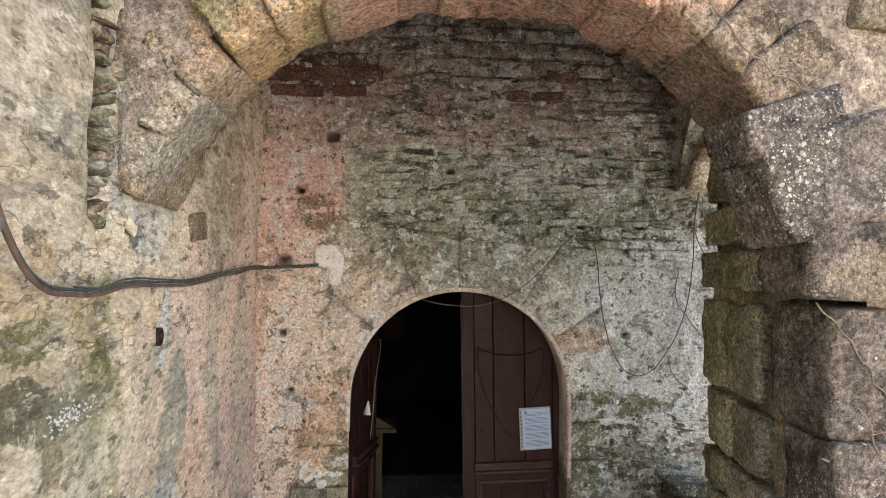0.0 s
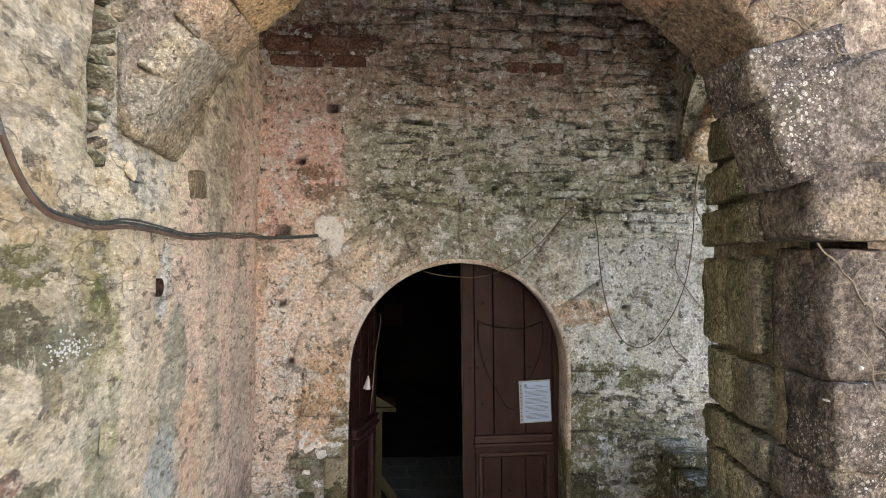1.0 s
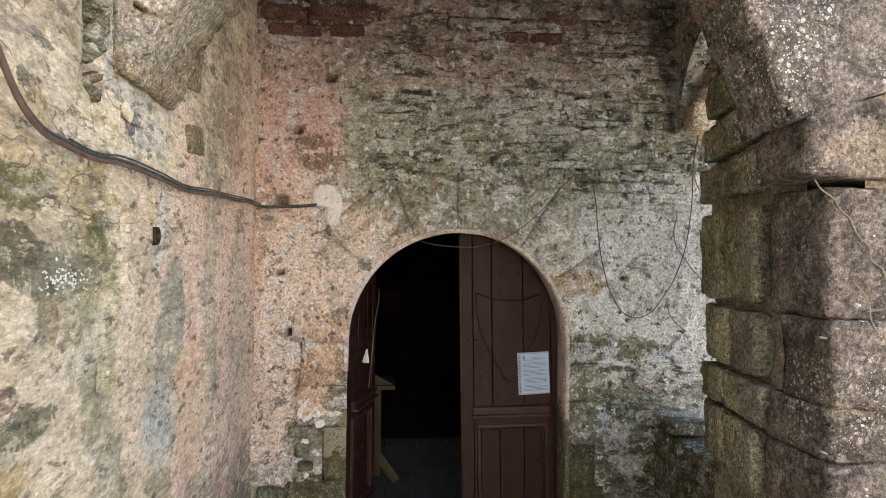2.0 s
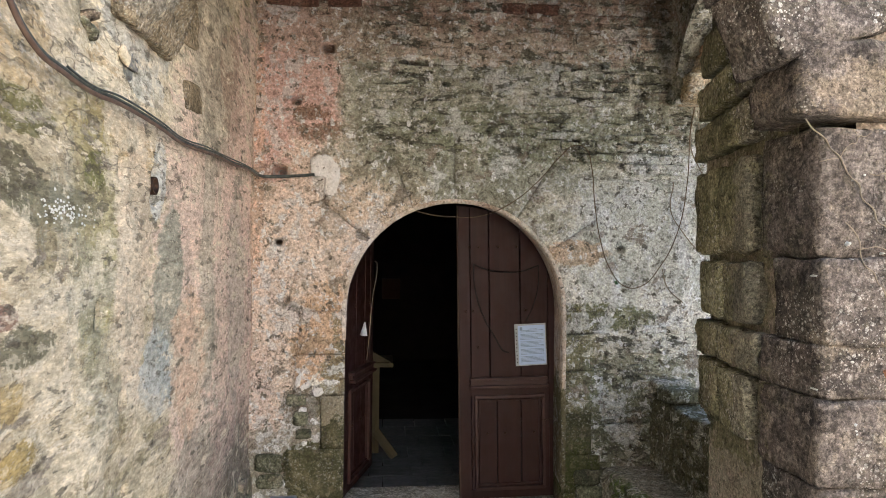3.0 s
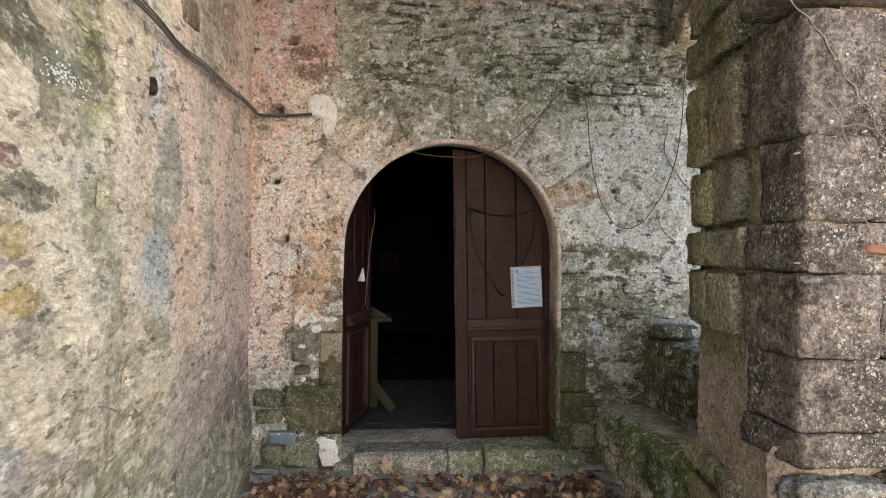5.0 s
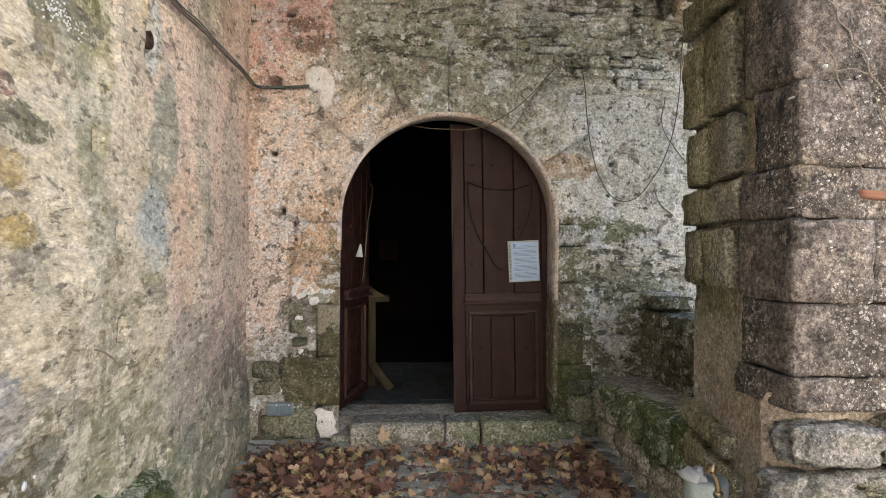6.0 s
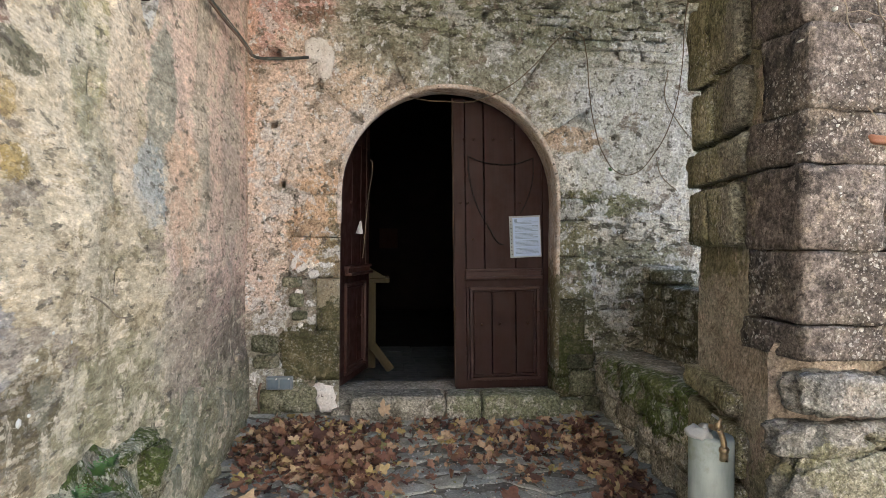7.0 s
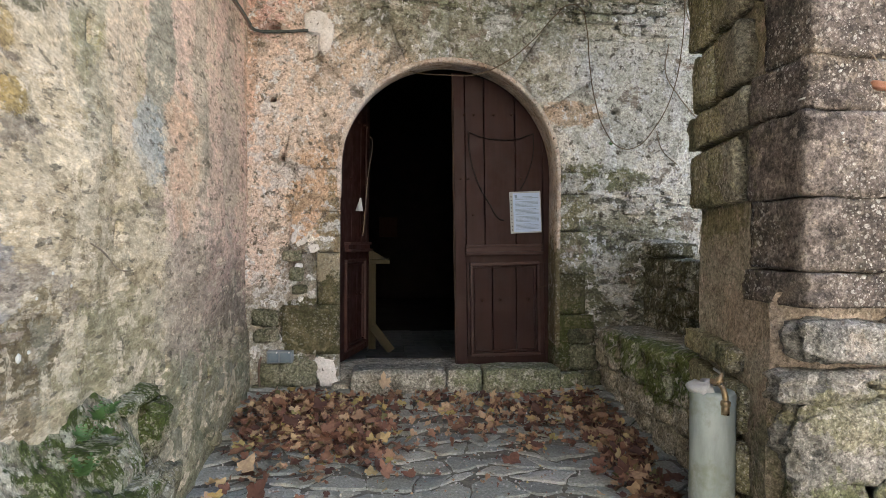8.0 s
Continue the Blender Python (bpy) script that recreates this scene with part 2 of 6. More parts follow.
left_mat = masonry("old_limewash", CREAM, [
    ((-0.95, 3.50, 1.9), (0.5, 0.85, 1.35), SALMON, 0.9, 0.30, 0.30),
    ((-0.95, 4.2, 1.9), (0.5, 0.55, 1.7), PINK, 0.85, 0.35, 0.25),
    ((-0.95, 2.42, 1.9), (0.5, 0.14, 0.55), (0.58, 0.47, 0.35), 0.75, 0.5, 0.35),
    ((-0.95, 3.30, 1.95), (0.5, 0.10, 0.75), (0.40, 0.36, 0.28), 0.6, 0.6, 0.35),
    ((-0.95, 2.80, 1.72), (0.5, 0.15, 0.42), (0.27, 0.27, 0.21), 0.85, 0.5, 0.35),
    ((-0.95, 2.68, 1.44), (0.5, 0.20, 0.16), (0.40, 0.42, 0.40), 0.8, 0.6, 0.4),
    ((-0.95, 2.12, 1.95), (0.5, 0.13, 0.42), (0.31, 0.275, 0.14), 0.8, 0.6, 0.4),
] + [
    ((-0.95, 2.05, 2.28), (0.5, 0.22, 0.10), (0.33, 0.27, 0.13), 0.7, 0.6, 0.35),
    ((-0.95, 2.13, 2.16), (0.5, 0.07, 0.06), (0.15, 0.145, 0.05), 0.85, 0.6, 0.25),
    ((-0.95, 3.7, 0.55), (0.5, 0.9, 0.5), MAUVE, 0.75, 0.5, 0.3),
    ((-0.95, 4.1, 0.2), (0.5, 0.6, 0.35), (0.21, 0.19, 0.14), 0.8, 0.5, 0.3),
    ((-0.95, 2.3, 0.10), (0.5, 2.4, 0.52), (0.20, 0.195, 0.115), 0.85, 0.5, 0.35),
    ((-0.95, 1.75, 3.1), (0.5, 0.45, 0.45), (0.36, 0.31, 0.23), 0.8, 0.6, 0.3),
    ((-0.95, 1.80, 2.95), (0.5, 0.42, 0.42), (0.38, 0.315, 0.22), 0.75, 0.8, 0.3),
    ((-0.95, 1.72, 2.78), (0.5, 0.16, 0.07), (0.22, 0.20, 0.165), 0.85, 0.7, 0.2),
    ((-0.95, 1.97, 2.66), (0.5, 0.10, 0.13), (0.24, 0.20, 0.10), 0.85, 0.5, 0.25),
] + [
    ((-0.95, 1.5, 1.3), (0.5, 0.55, 1.7), (0.45, 0.37, 0.25), 0.6, 0.5, 0.5),
    ((-0.95, 1.70, 2.40), (0.5, 0.16, 0.10), (0.44, 0.31, 0.16), 0.6, 0.6, 0.35),
    ((-0.95, 1.73, 2.245), (0.5, 0.16, 0.05), (0.14, 0.125, 0.05), 0.9, 0.6, 0.3),
    ((-0.95, 1.69, 2.09), (0.5, 0.13, 0.07), (0.115, 0.10, 0.06), 0.92, 0.5, 0.2),
    ((-0.95, 1.92, 2.03), (0.5, 0.22, 0.06), (0.18, 0.165, 0.105), 0.85, 0.5, 0.25),
    ((-0.95, 1.85, 1.92), (0.5, 0.05, 0.07), (0.22, 0.18, 0.10), 0.7, 0.5, 0.3),
    ((-0.95, 1.74, 1.685), (0.5, 0.16, 0.055), (0.15, 0.135, 0.085), 0.92, 0.6, 0.18),
] + [
    ((-0.95, 1.66, 1.76), (0.5, 0.06, 0.03), (0.20, 0.11, 0.08), 0.85, 0.5, 0.2),
    ((-0.95, 1.72, 1.42), (0.5, 0.13, 0.05), OCHRE, 0.85, 0.6, 0.2),
    ((-0.95, 1.67, 1.57), (0.5, 0.08, 0.06), OCHRE, 0.6, 0.6, 0.3),
    ((-0.95, 1.9, 0.85), (0.5, 0.25, 0.13), (0.16, 0.13, 0.07), 0.7, 0.7, 0.3),
    ((-0.95, 2.35, 0.72), (0.5, 0.45, 0.20), (0.24, 0.22, 0.13), 0.75, 0.75, 0.3),
    ((-0.95, 3.1, 0.80), (0.5, 0.40, 0.30), (0.33, 0.28, 0.22), 0.75, 0.7, 0.3),
    ((-0.95, 3.9, 0.50), (0.5, 0.45, 0.35), (0.20, 0.175, 0.14), 0.75, 0.7, 0.25),
] + [
    ((-0.95, 1.72, 0.70), (0.5, 0.10, 0.10), (0.19, 0.15, 0.09), 0.8, 0.7, 0.25),
    ((-0.95, 4.33, 2.6), (0.5, 0.035, 1.3), (0.58, 0.38, 0.26), 0.6, 0.10, 0.8),
    ((-0.95, 2.62, 2.19), (0.5, 0.075, 0.16), (0.50, 0.49, 0.45), 0.92, 0.25, 0.15),
    ((-0.95, 2.48, 2.50), (0.5, 0.16, 0.06), (0.53, 0.51, 0.45), 0.9, 0.4, 0.2),
    ((-0.95, 2.40, 2.68), (0.5, 0.28, 0.15), (0.42, 0.40, 0.35), 0.9, 0.45, 0.2),
    ((-0.95, 2.33, 2.53), (0.5, 0.035, 0.05), (0.13, 0.14, 0.15), 0.85, 0.4, 0.2),
    ((-0.95, 1.62, 1.0), (0.5, 0.14, 0.12), (0.27, 0.26, 0.25), 0.8, 0.6, 0.2),
] + [
    ((-0.95, 3.05, 1.42), (0.5, 0.22, 0.3), (0.56, 0.39, 0.27), 0.75, 0.5, 0.3),
    ((-0.95, 3.9, 1.6), (0.5, 0.2, 0.55), (0.40, 0.35, 0.29), 0.6, 0.6, 0.35),
    ((-0.90, 2.45, 3.0), (0.6, 0.33, 0.2), (0.25, 0.23, 0.18), 0.85, 0.5, 0.3),
    ((-0.9, 2.3, 3.25), (0.6, 0.6, 0.3), (0.33, 0.28, 0.19), 0.8, 0.5, 0.3),
    ((-0.95, 3.35, 2.95), (0.5, 0.45, 0.5), (0.25, 0.22, 0.165), 0.8, 0.6, 0.35),
    ((-0.95, 3.75, 2.85), (0.5, 0.22, 0.35), (0.33, 0.22, 0.165), 0.6, 0.6, 0.35),
    ((-0.95, 3.1, 0.22), (0.5, 1.1, 0.33), (0.25, 0.245, 0.16), 0.75, 0.6, 0.3),
    ((-0.95, 1.78, 0.80), (0.5, 0.16, 0.09), (0.13, 0.105, 0.06), 0.85, 0.5, 0.2),
], speck=0.8, streak=0.45, dots=0.12, grain=0.42, bump=0.45, squash=(1, 0.38, 1), pale=(0.65, 0.565, 0.43), pit=0.5, blots=((0.65, 0.56, 0.405), (0.30, 0.255, 0.155), (0.46, 0.33, 0.18)))

back_mat = masonry("rubble_and_limewash", [(0.19, 0.185, 0.14), (0.31, 0.30, 0.23), (0.41, 0.39, 0.31), (0.56, 0.53, 0.45)], [
    ((-0.75, 4.36, 1.8), (0.62, 0.5, 1.3), (0.60, 0.475, 0.40), 0.9, 0.30, 0.25),
    ((-0.72, 4.36, 2.95), (0.31, 0.5, 0.72), (0.56, 0.365, 0.315), 0.92, 0.16, 0.35),
    ((-0.52, 4.36, 1.7), (0.42, 0.5, 1.0), (0.62, 0.505, 0.41), 0.82, 0.40, 0.3),
    ((-0.50, 4.36, 1.30), (0.17, 0.5, 0.42), ORANGE, 0.65, 0.7, 0.4),
    ((-0.10, 4.36, 2.32), (0.28, 0.5, 0.22), (0.58, 0.46, 0.35), 0.8, 0.45, 0.3),
    ((-0.58, 4.36, 2.86), (0.12, 0.5, 0.05), (0.20, 0.115, 0.075), 0.85, 1.5, 0.25),
    ((-0.50, 4.36, 2.74), (0.13, 0.5, 0.06), (0.22, 0.125, 0.085), 0.85, 1.6, 0.25),
    ((-0.93, 4.36, 2.7), (0.04, 0.5, 1.1), (0.60, 0.40, 0.29), 0.6, 0.10, 0.8),
] + [
    ((1.45, 4.36, 1.75), (0.50, 0.5, 0.42), WHITE, 0.8, 0.55, 0.35),
    ((1.75, 4.36, 1.95), (0.60, 0.5, 0.75), (0.50, 0.50, 0.44), 0.8, 0.5, 0.35),
    ((1.9, 4.36, 1.3), (0.55, 0.5, 0.35), WHITE, 0.7, 0.6, 0.35),
    ((1.20, 4.36, 1.95), (0.22, 0.5, 0.08), ORANGE, 0.6, 0.6, 0.4),
    ((1.38, 4.36, 1.52), (0.34, 0.5, 0.10), (0.12, 0.125, 0.04), 0.85, 0.7, 0.35),
    ((0.5, 4.36, 2.62), (0.95, 0.5, 0.33), (0.27, 0.27, 0.205), 0.7, 0.4, 0.3),
    ((0.9, 4.36, 2.75), (0.9, 0.5, 0.2), (0.19, 0.20, 0.115), 0.5, 0.7, 0.4),
] + [
    ((0.3, 4.36, 3.45), (1.5, 0.5, 0.24), (0.43, 0.315, 0.255), 0.7, 0.7, 0.4),
    ((0.5, 4.36, 3.95), (2.0, 0.5, 0.5), (0.34, 0.235, 0.19), 0.85, 0.35, 0.25),
    ((-0.55, 4.36, 3.72), (0.42, 0.5, 0.13), (0.13, 0.06, 0.045), 0.9, 0.4, 0.2),
    ((-0.5, 4.36, 0.98), (0.10, 0.5, 0.15), WHITE, 0.9, 0.7, 0.2),
    ((-0.62, 4.36, 0.92), (0.13, 0.5, 0.15), (0.10, 0.09, 0.07), 0.8, 0.9, 0.25),
    ((-0.49, 4.36, 2.43), (0.085, 0.5, 0.15), (0.66, 0.61, 0.56), 0.97, 0.22, 0.08),
    ((-0.40, 4.36, 0.75), (0.12, 0.5, 0.65), (0.16, 0.135, 0.07), 0.8, 0.6, 0.3),
] + [
    ((-0.6, 4.36, 0.40), (0.6, 0.5, 0.42), (0.24, 0.225, 0.18), 0.8, 0.4, 0.3),
    ((-0.57, 4.36, 0.535), (0.20, 0.5, 0.175), (0.075, 0.070, 0.032), 0.96, 0.10, 0.08),
    ((-0.55, 4.36, 0.25), (0.16, 0.5, 0.09), (0.10, 0.10, 0.055), 0.85, 0.3, 0.2),
    
    ((1.2, 4.36, 0.95), (0.22, 0.5, 0.62), (0.16, 0.145, 0.07), 0.85, 0.45, 0.3),
    ((1.18, 4.36, 0.55), (0.22, 0.5, 0.30), MOSS, 0.75, 0.6, 0.35),
    ((1.65, 4.36, 0.95), (0.45, 0.5, 0.35), (0.17, 0.175, 0.11), 0.8, 0.5, 0.35),
] + [
    ((1.5, 4.36, 0.6), (0.35, 0.5, 0.3), (0.13, 0.13, 0.085), 0.7, 0.5, 0.35),
], speck=0.95, bump=0.9, dots=0.12, grain=0.55, course=0.9, pit=0.6)

pier_mat = masonry("lichened_sandstone", [(0.05, 0.042, 0.037), (0.095, 0.08, 0.07), (0.138, 0.116, 0.101), (0.199, 0.172, 0.15)], [
    ((1.30, 2.75, 1.5), (0.25, 0.55, 2.2), (0.17, 0.16, 0.095), 0.75, 0.5, 0.3),
    ((1.7, 2.0, 2.42), (0.6, 0.3, 0.12), (0.30, 0.24, 0.17), 0.5, 0.7, 0.4),
    ((1.62, 2.0, 1.95), (0.10, 0.3, 0.2), (0.55, 0.53, 0.48), 0.8, 0.4, 0.3),
], speck=0.55, bump=0.9, dots=0.4, grain=0.8, vary=0.4)
low_mat = masonry("grey_field_stone", [(0.073, 0.073, 0.066), (0.124, 0.121, 0.108), (0.172, 0.164, 0.147), (0.259, 0.245, 0.22)], [
    ((1.6, 2.0, 0.15), (0.6, 0.4, 0.22), (0.10, 0.11, 0.05), 0.8, 0.5, 0.35), ((1.55, 2.0, 0.55), (0.35, 0.4, 0.10), (0.15, 0.145, 0.065), 0.5, 0.7, 0.3)], speck=0.45, bump=0.9, dots=0.12, vary=0.35)
reveal_mat = masonry("damp_green_stone", [(0.10, 0.10, 0.055), (0.17, 0.165, 0.09), (0.235, 0.225, 0.135), (0.32, 0.30, 0.20)], [
    ((1.3, 2.3, 1.6), (0.3, 0.22, 1.3), (0.20, 0.185, 0.16), 0.7, 0.5, 0.3)], speck=0.4, bump=0.8, dots=0.4, vary=0.35)
foot_mat = masonry("dark_green_grey_stone", [(0.06, 0.065, 0.04), (0.10, 0.105, 0.065), (0.15, 0.15, 0.10), (0.22, 0.215, 0.16)], [], speck=0.3, bump=0.7, dots=0.15, vary=0.4)
damp_mat = masonry("damp_olive_jamb_stone", [(0.045, 0.043, 0.02), (0.07, 0.066, 0.032), (0.105, 0.095, 0.05), (0.19, 0.165, 0.105)], [
    ((-0.45, 4.36, 1.0), (0.35, 0.5, 0.16), (0.40, 0.34, 0.25), 0.6, 0.9, 0.2), ((1.25, 4.36, 0.45), (0.3, 0.5, 0.22), (0.06, 0.075, 0.02), 0.6, 0.7, 0.3)], speck=0.5, bump=0.6, dots=0.2, grain=0.4)
coat_mat = masonry("worn_reveal_limewash", [(0.34, 0.25, 0.19), (0.50, 0.40, 0.32), (0.60, 0.51, 0.43), (0.68, 0.62, 0.55)], [
    ((1.13, 4.5, 0.50), (0.3, 0.5, 0.62), (0.12, 0.105, 0.055), 0.95, 0.4, 0.3)], speck=0.5, bump=0.4, dots=0.05, grain=0.35)
left_foot_mat = masonry("grey_green_wall_stone", [(0.11, 0.115, 0.075), (0.16, 0.165, 0.11), (0.21, 0.21, 0.15), (0.28, 0.275, 0.21)], [], speck=0.4, bump=0.5, dots=0.1, grain=0.35, vary=0.3)
daub_mat = masonry("white_plaster_daub", [(0.55, 0.50, 0.45), (0.66, 0.62, 0.58), (0.72, 0.69, 0.66), (0.76, 0.74, 0.72)], [], speck=0.1, bump=0.5, dots=0.05, grain=0.2)
umber_mat = masonry("dark_red_stone", [(0.06, 0.03, 0.022), (0.10, 0.048, 0.035), (0.14, 0.07, 0.05), (0.20, 0.12, 0.09)], [], speck=0.2, bump=0.7, dots=0.15)
mortar_mat = masonry("pink_lime_mortar", [(0.15, 0.12, 0.095), (0.22, 0.175, 0.14), (0.28, 0.225, 0.18), (0.36, 0.30, 0.245)], [
    ((1.3, 2.55, 1.0), (0.35, 0.45, 0.75), (0.33, 0.305, 0.235), 0.85, 0.4, 0.3),
    ((1.3, 2.60, 1.28), (0.35, 0.30, 0.22), (0.17, 0.165, 0.085), 0.75, 0.8, 0.3),
    ((1.3, 2.40, 0.80), (0.35, 0.22, 0.14), (0.36, 0.29, 0.225), 0.75, 0.8, 0.3),
    ((1.25, 2.75, 2.2), (0.3, 0.6, 0.8), (0.19, 0.18, 0.105), 0.8, 0.5, 0.3),
    ((1.5, 2.0, 0.72), (0.7, 0.14, 0.42), (0.29, 0.24, 0.195), 0.8, 0.6, 0.3),
    ((1.5, 2.0, 0.25), (0.9, 0.5, 0.3), (0.14, 0.14, 0.08), 0.7, 0.5, 0.3),
], speck=0.6, bump=0.5, dots=0.1, grain=0.65, pit=0.6)
arch_mat = masonry("arch_tuff", [(0.098, 0.073, 0.049), (0.164, 0.125, 0.086), (0.218, 0.168, 0.117), (0.281, 0.23, 0.172)], [
    ((0.2, 2.1, 3.4), (0.75, 0.6, 0.35), (0.44, 0.25, 0.19), 0.75, 0.4, 0.3),
    ((-0.55, 2.1, 3.2), (0.25, 0.6, 0.30), (0.30, 0.27, 0.10), 0.6, 0.6, 0.35),
    ((-0.5, 2.3, 3.05), (0.16, 0.6, 0.2), (0.46, 0.30, 0.17), 0.7, 0.5, 0.3),
    ((1.05, 2.2, 2.75), (0.35, 0.6, 0.42), (0.23, 0.17, 0.125), 0.75, 0.4, 0.3),
    ((1.7, 2.1, 3.1), (0.5, 0.6, 0.35), (0.19, 0.17, 0.115), 0.7, 0.5, 0.4),
], speck=0.65, bump=0.9, dots=0.2, grain=0.75, vary=0.4)
left_arch_mat = masonry("brown_lichened_tuff", [(0.115, 0.09, 0.054), (0.194, 0.151, 0.097), (0.259, 0.205, 0.137), (0.331, 0.274, 0.194)], [
    ((-0.8, 2.2, 2.9), (0.3, 0.3, 0.2), (0.24, 0.225, 0.19), 0.7, 0.5, 0.3), ((-0.6, 2.2, 3.1), (0.2, 0.3, 0.15), (0.40, 0.27, 0.18), 0.7, 0.5, 0.3)], speck=0.65, bump=0.9, dots=0.3, grain=0.75, vary=0.35)
bench_mat = masonry("mossy_stone", [(0.188, 0.175, 0.131), (0.288, 0.269, 0.206), (0.388, 0.362, 0.288), (0.525, 0.5, 0.425)], [
    ((1.42, 3.35, 0.42), (0.12, 0.75, 0.16), (0.085, 0.125, 0.022), 0.9, 0.6, 0.35),
    ((1.80, 3.9, 0.85), (0.25, 0.9, 0.36), (0.062, 0.062, 0.026), 0.85, 0.6, 0.35),
    ((1.6, 3.7, 0.5), (0.14, 0.7, 0.05), (0.25, 0.24, 0.20), 0.6, 0.4, 0.4),
], speck=0.6, bump=0.8, dots=0.1)
sill_mat = masonry("worn_granite", [(0.17, 0.16, 0.125), (0.27, 0.255, 0.21), (0.33, 0.31, 0.26), (0.42, 0.40, 0.35)], [
    ((0.85, 4.15, 0.2), (0.50, 0.4, 0.16), (0.14, 0.16, 0.075), 0.75, 0.5, 0.4),
    ((-0.05, 4.3, 0.27), (0.5, 0.4, 0.04), (0.15, 0.155, 0.14), 0.6, 0.4, 0.4),
], speck=0.5, bump=0.6, dots=0.1)
# tan stone made paler: outside light from the right is in its colour
springer_mat = masonry("lit_tan_stone", [(0.28, 0.20, 0.12), (0.46, 0.35, 0.22), (0.56, 0.45, 0.31), (0.62, 0.53, 0.40)], [
    ((2.1, 4.3, 3.4), (0.5, 0.5, 0.16), (0.42, 0.25, 0.16), 0.8, 0.4, 0.3)], speck=0.5, bump=0.8, dots=0.1)
ledge_mat = masonry("mossy_ledge", [(0.09, 0.085, 0.05), (0.16, 0.15, 0.095), (0.23, 0.215, 0.15), (0.33, 0.31, 0.24)], [
    ((-0.85, 2.1, 0.48), (0.3, 0.42, 0.20), (0.052, 0.07, 0.014), 0.95, 0.55, 0.15),
], speck=0.7, bump=0.8, dots=0.3, grain=0.6)


def simple(name, a, b, scale=30, rough=0.8, bump=0.3, stretch=None, metal=0.0, vary=0.0, spec=0.4, dirt=None):
    n = Nodes(name)
    p = n.local()
    g = n.noise(scale, 5, 0.65, at=p, stretch=stretch)
    color = n.mix(n.step(g, 0.3, 0.7), a, b)
    if dirt:
        color = n.mix(n.step(n.noise(5, 6, 0.7), 0.48, 0.66, 0, 0.8), color, dirt)
    if vary:
        color = n.mix(vary, color, n.ramp(n.random(), [(0.0, (0.45, 0.45, 0.45)), (1.0, (1.5, 1.5, 1.5))]), "MULTIPLY")
    return n.done(color, n.step(n.noise(scale * 0.4, 4, 0.6, at=p), 0.3, 0.7, rough - 0.12, min(1, rough + 0.12)), n.bump(g, bump, 0.004), metal, spec)


door_mat = simple("oxblood_paint_on_wood", (0.027, 0.0085, 0.006), (0.039, 0.0132, 0.0095), 26, 0.62, 0.35, (1, 1, 0.06), spec=0.3, dirt=(0.030, 0.0135, 0.0105))
# lighter copy of the door paint: light caught on the mouldings, with some dust
lit_dusty_door_mat = simple("lit_dusty_oxblood_paint", (0.040, 0.0155, 0.0115), (0.062, 0.027, 0.020), 26, 0.55, 0.3, (0.06, 1, 1), spec=0.4)
door_edge_mat = simple("worn_door_wood", (0.08, 0.045, 0.03), (0.12, 0.075, 0.05), 26, 0.8, 0.3, (1, 1, 0.06))
iron_mat = simple("rusty_iron", (0.03, 0.02, 0.015), (0.09, 0.045, 0.025), 60, 0.6, 0.3, metal=0.6)
grey_wood_mat = simple("bare_pine", (0.06, 0.05, 0.024), (0.10, 0.08, 0.042), 20, 0.85, 0.3, (1, 1, 0.08))
paper_mat = simple("printed_paper", (0.50, 0.63, 0.86), (0.56, 0.69, 0.90), 8, 0.45, 0.05)
ink_mat = simple("grey_ink", (0.20, 0.28, 0.40), (0.28, 0.37, 0.50), 50, 0.7, 0.0)
sleeve_mat = simple("clear_sleeve_margin", (0.42, 0.45, 0.48), (0.5, 0.53, 0.56), 10, 0.25, 0.05)
brick_mat = simple("orange_brick", (0.22, 0.10, 0.06), (0.30, 0.145, 0.085), 40, 0.95, 0.6)
lichen_mat = simple("white_lichen", (0.50, 0.50, 0.46), (0.64, 0.64, 0.60), 90, 0.95, 0.5)
plastic_mat = simple("grey_plastic", (0.19, 0.22, 0.24), (0.23, 0.26, 0.28), 40, 0.5, 0.1)
lid_mat = simple("blue_grey_plastic", (0.12, 0.16, 0.19), (0.15, 0.19, 0.22), 40, 0.4, 0.05)
brass_mat = simple("tarnished_brass", (0.27, 0.195, 0.11), (0.38, 0.29, 0.18), 60, 0.38, 0.2, metal=0.85)
steel_mat = simple("dull_galvanised_steel", (0.32, 0.33, 0.33), (0.45, 0.46, 0.46), 60, 0.4, 0.2, metal=0.8)
concrete_mat = simple("grey_green_concrete_pipe", (0.24, 0.28, 0.265), (0.35, 0.39, 0.37), 14, 0.8, 0.3, (1, 1, 0.25), dirt=(0.20, 0.225, 0.16))
broken_mat = simple("broken_concrete", (0.36, 0.36, 0.35), (0.5, 0.5, 0.48), 45, 0.95, 0.8)
cable_mat = simple("black_rubber_cable", (0.035, 0.042, 0.038), (0.085, 0.095, 0.085), 40, 0.55, 0.2)
pipe_mat = simple("brown_conduit", (0.10, 0.062, 0.046), (0.17, 0.11, 0.08), 20, 0.6, 0.2)
cord_mat = simple("old_brown_cord", (0.09, 0.06, 0.035), (0.15, 0.105, 0.06), 80, 0.85, 0.3)
dark_cord_mat = simple("dark_cord", (0.008, 0.005, 0.004), (0.014, 0.010, 0.008), 80, 0.85, 0.3)
root_mat = simple("dry_ivy_root", (0.16, 0.125, 0.085), (0.26, 0.215, 0.16), 40, 0.9, 0.4)
white_mat = simple("white_plastic_tag", (0.6, 0.6, 0.6), (0.72, 0.72, 0.70), 20, 0.5, 0.05)
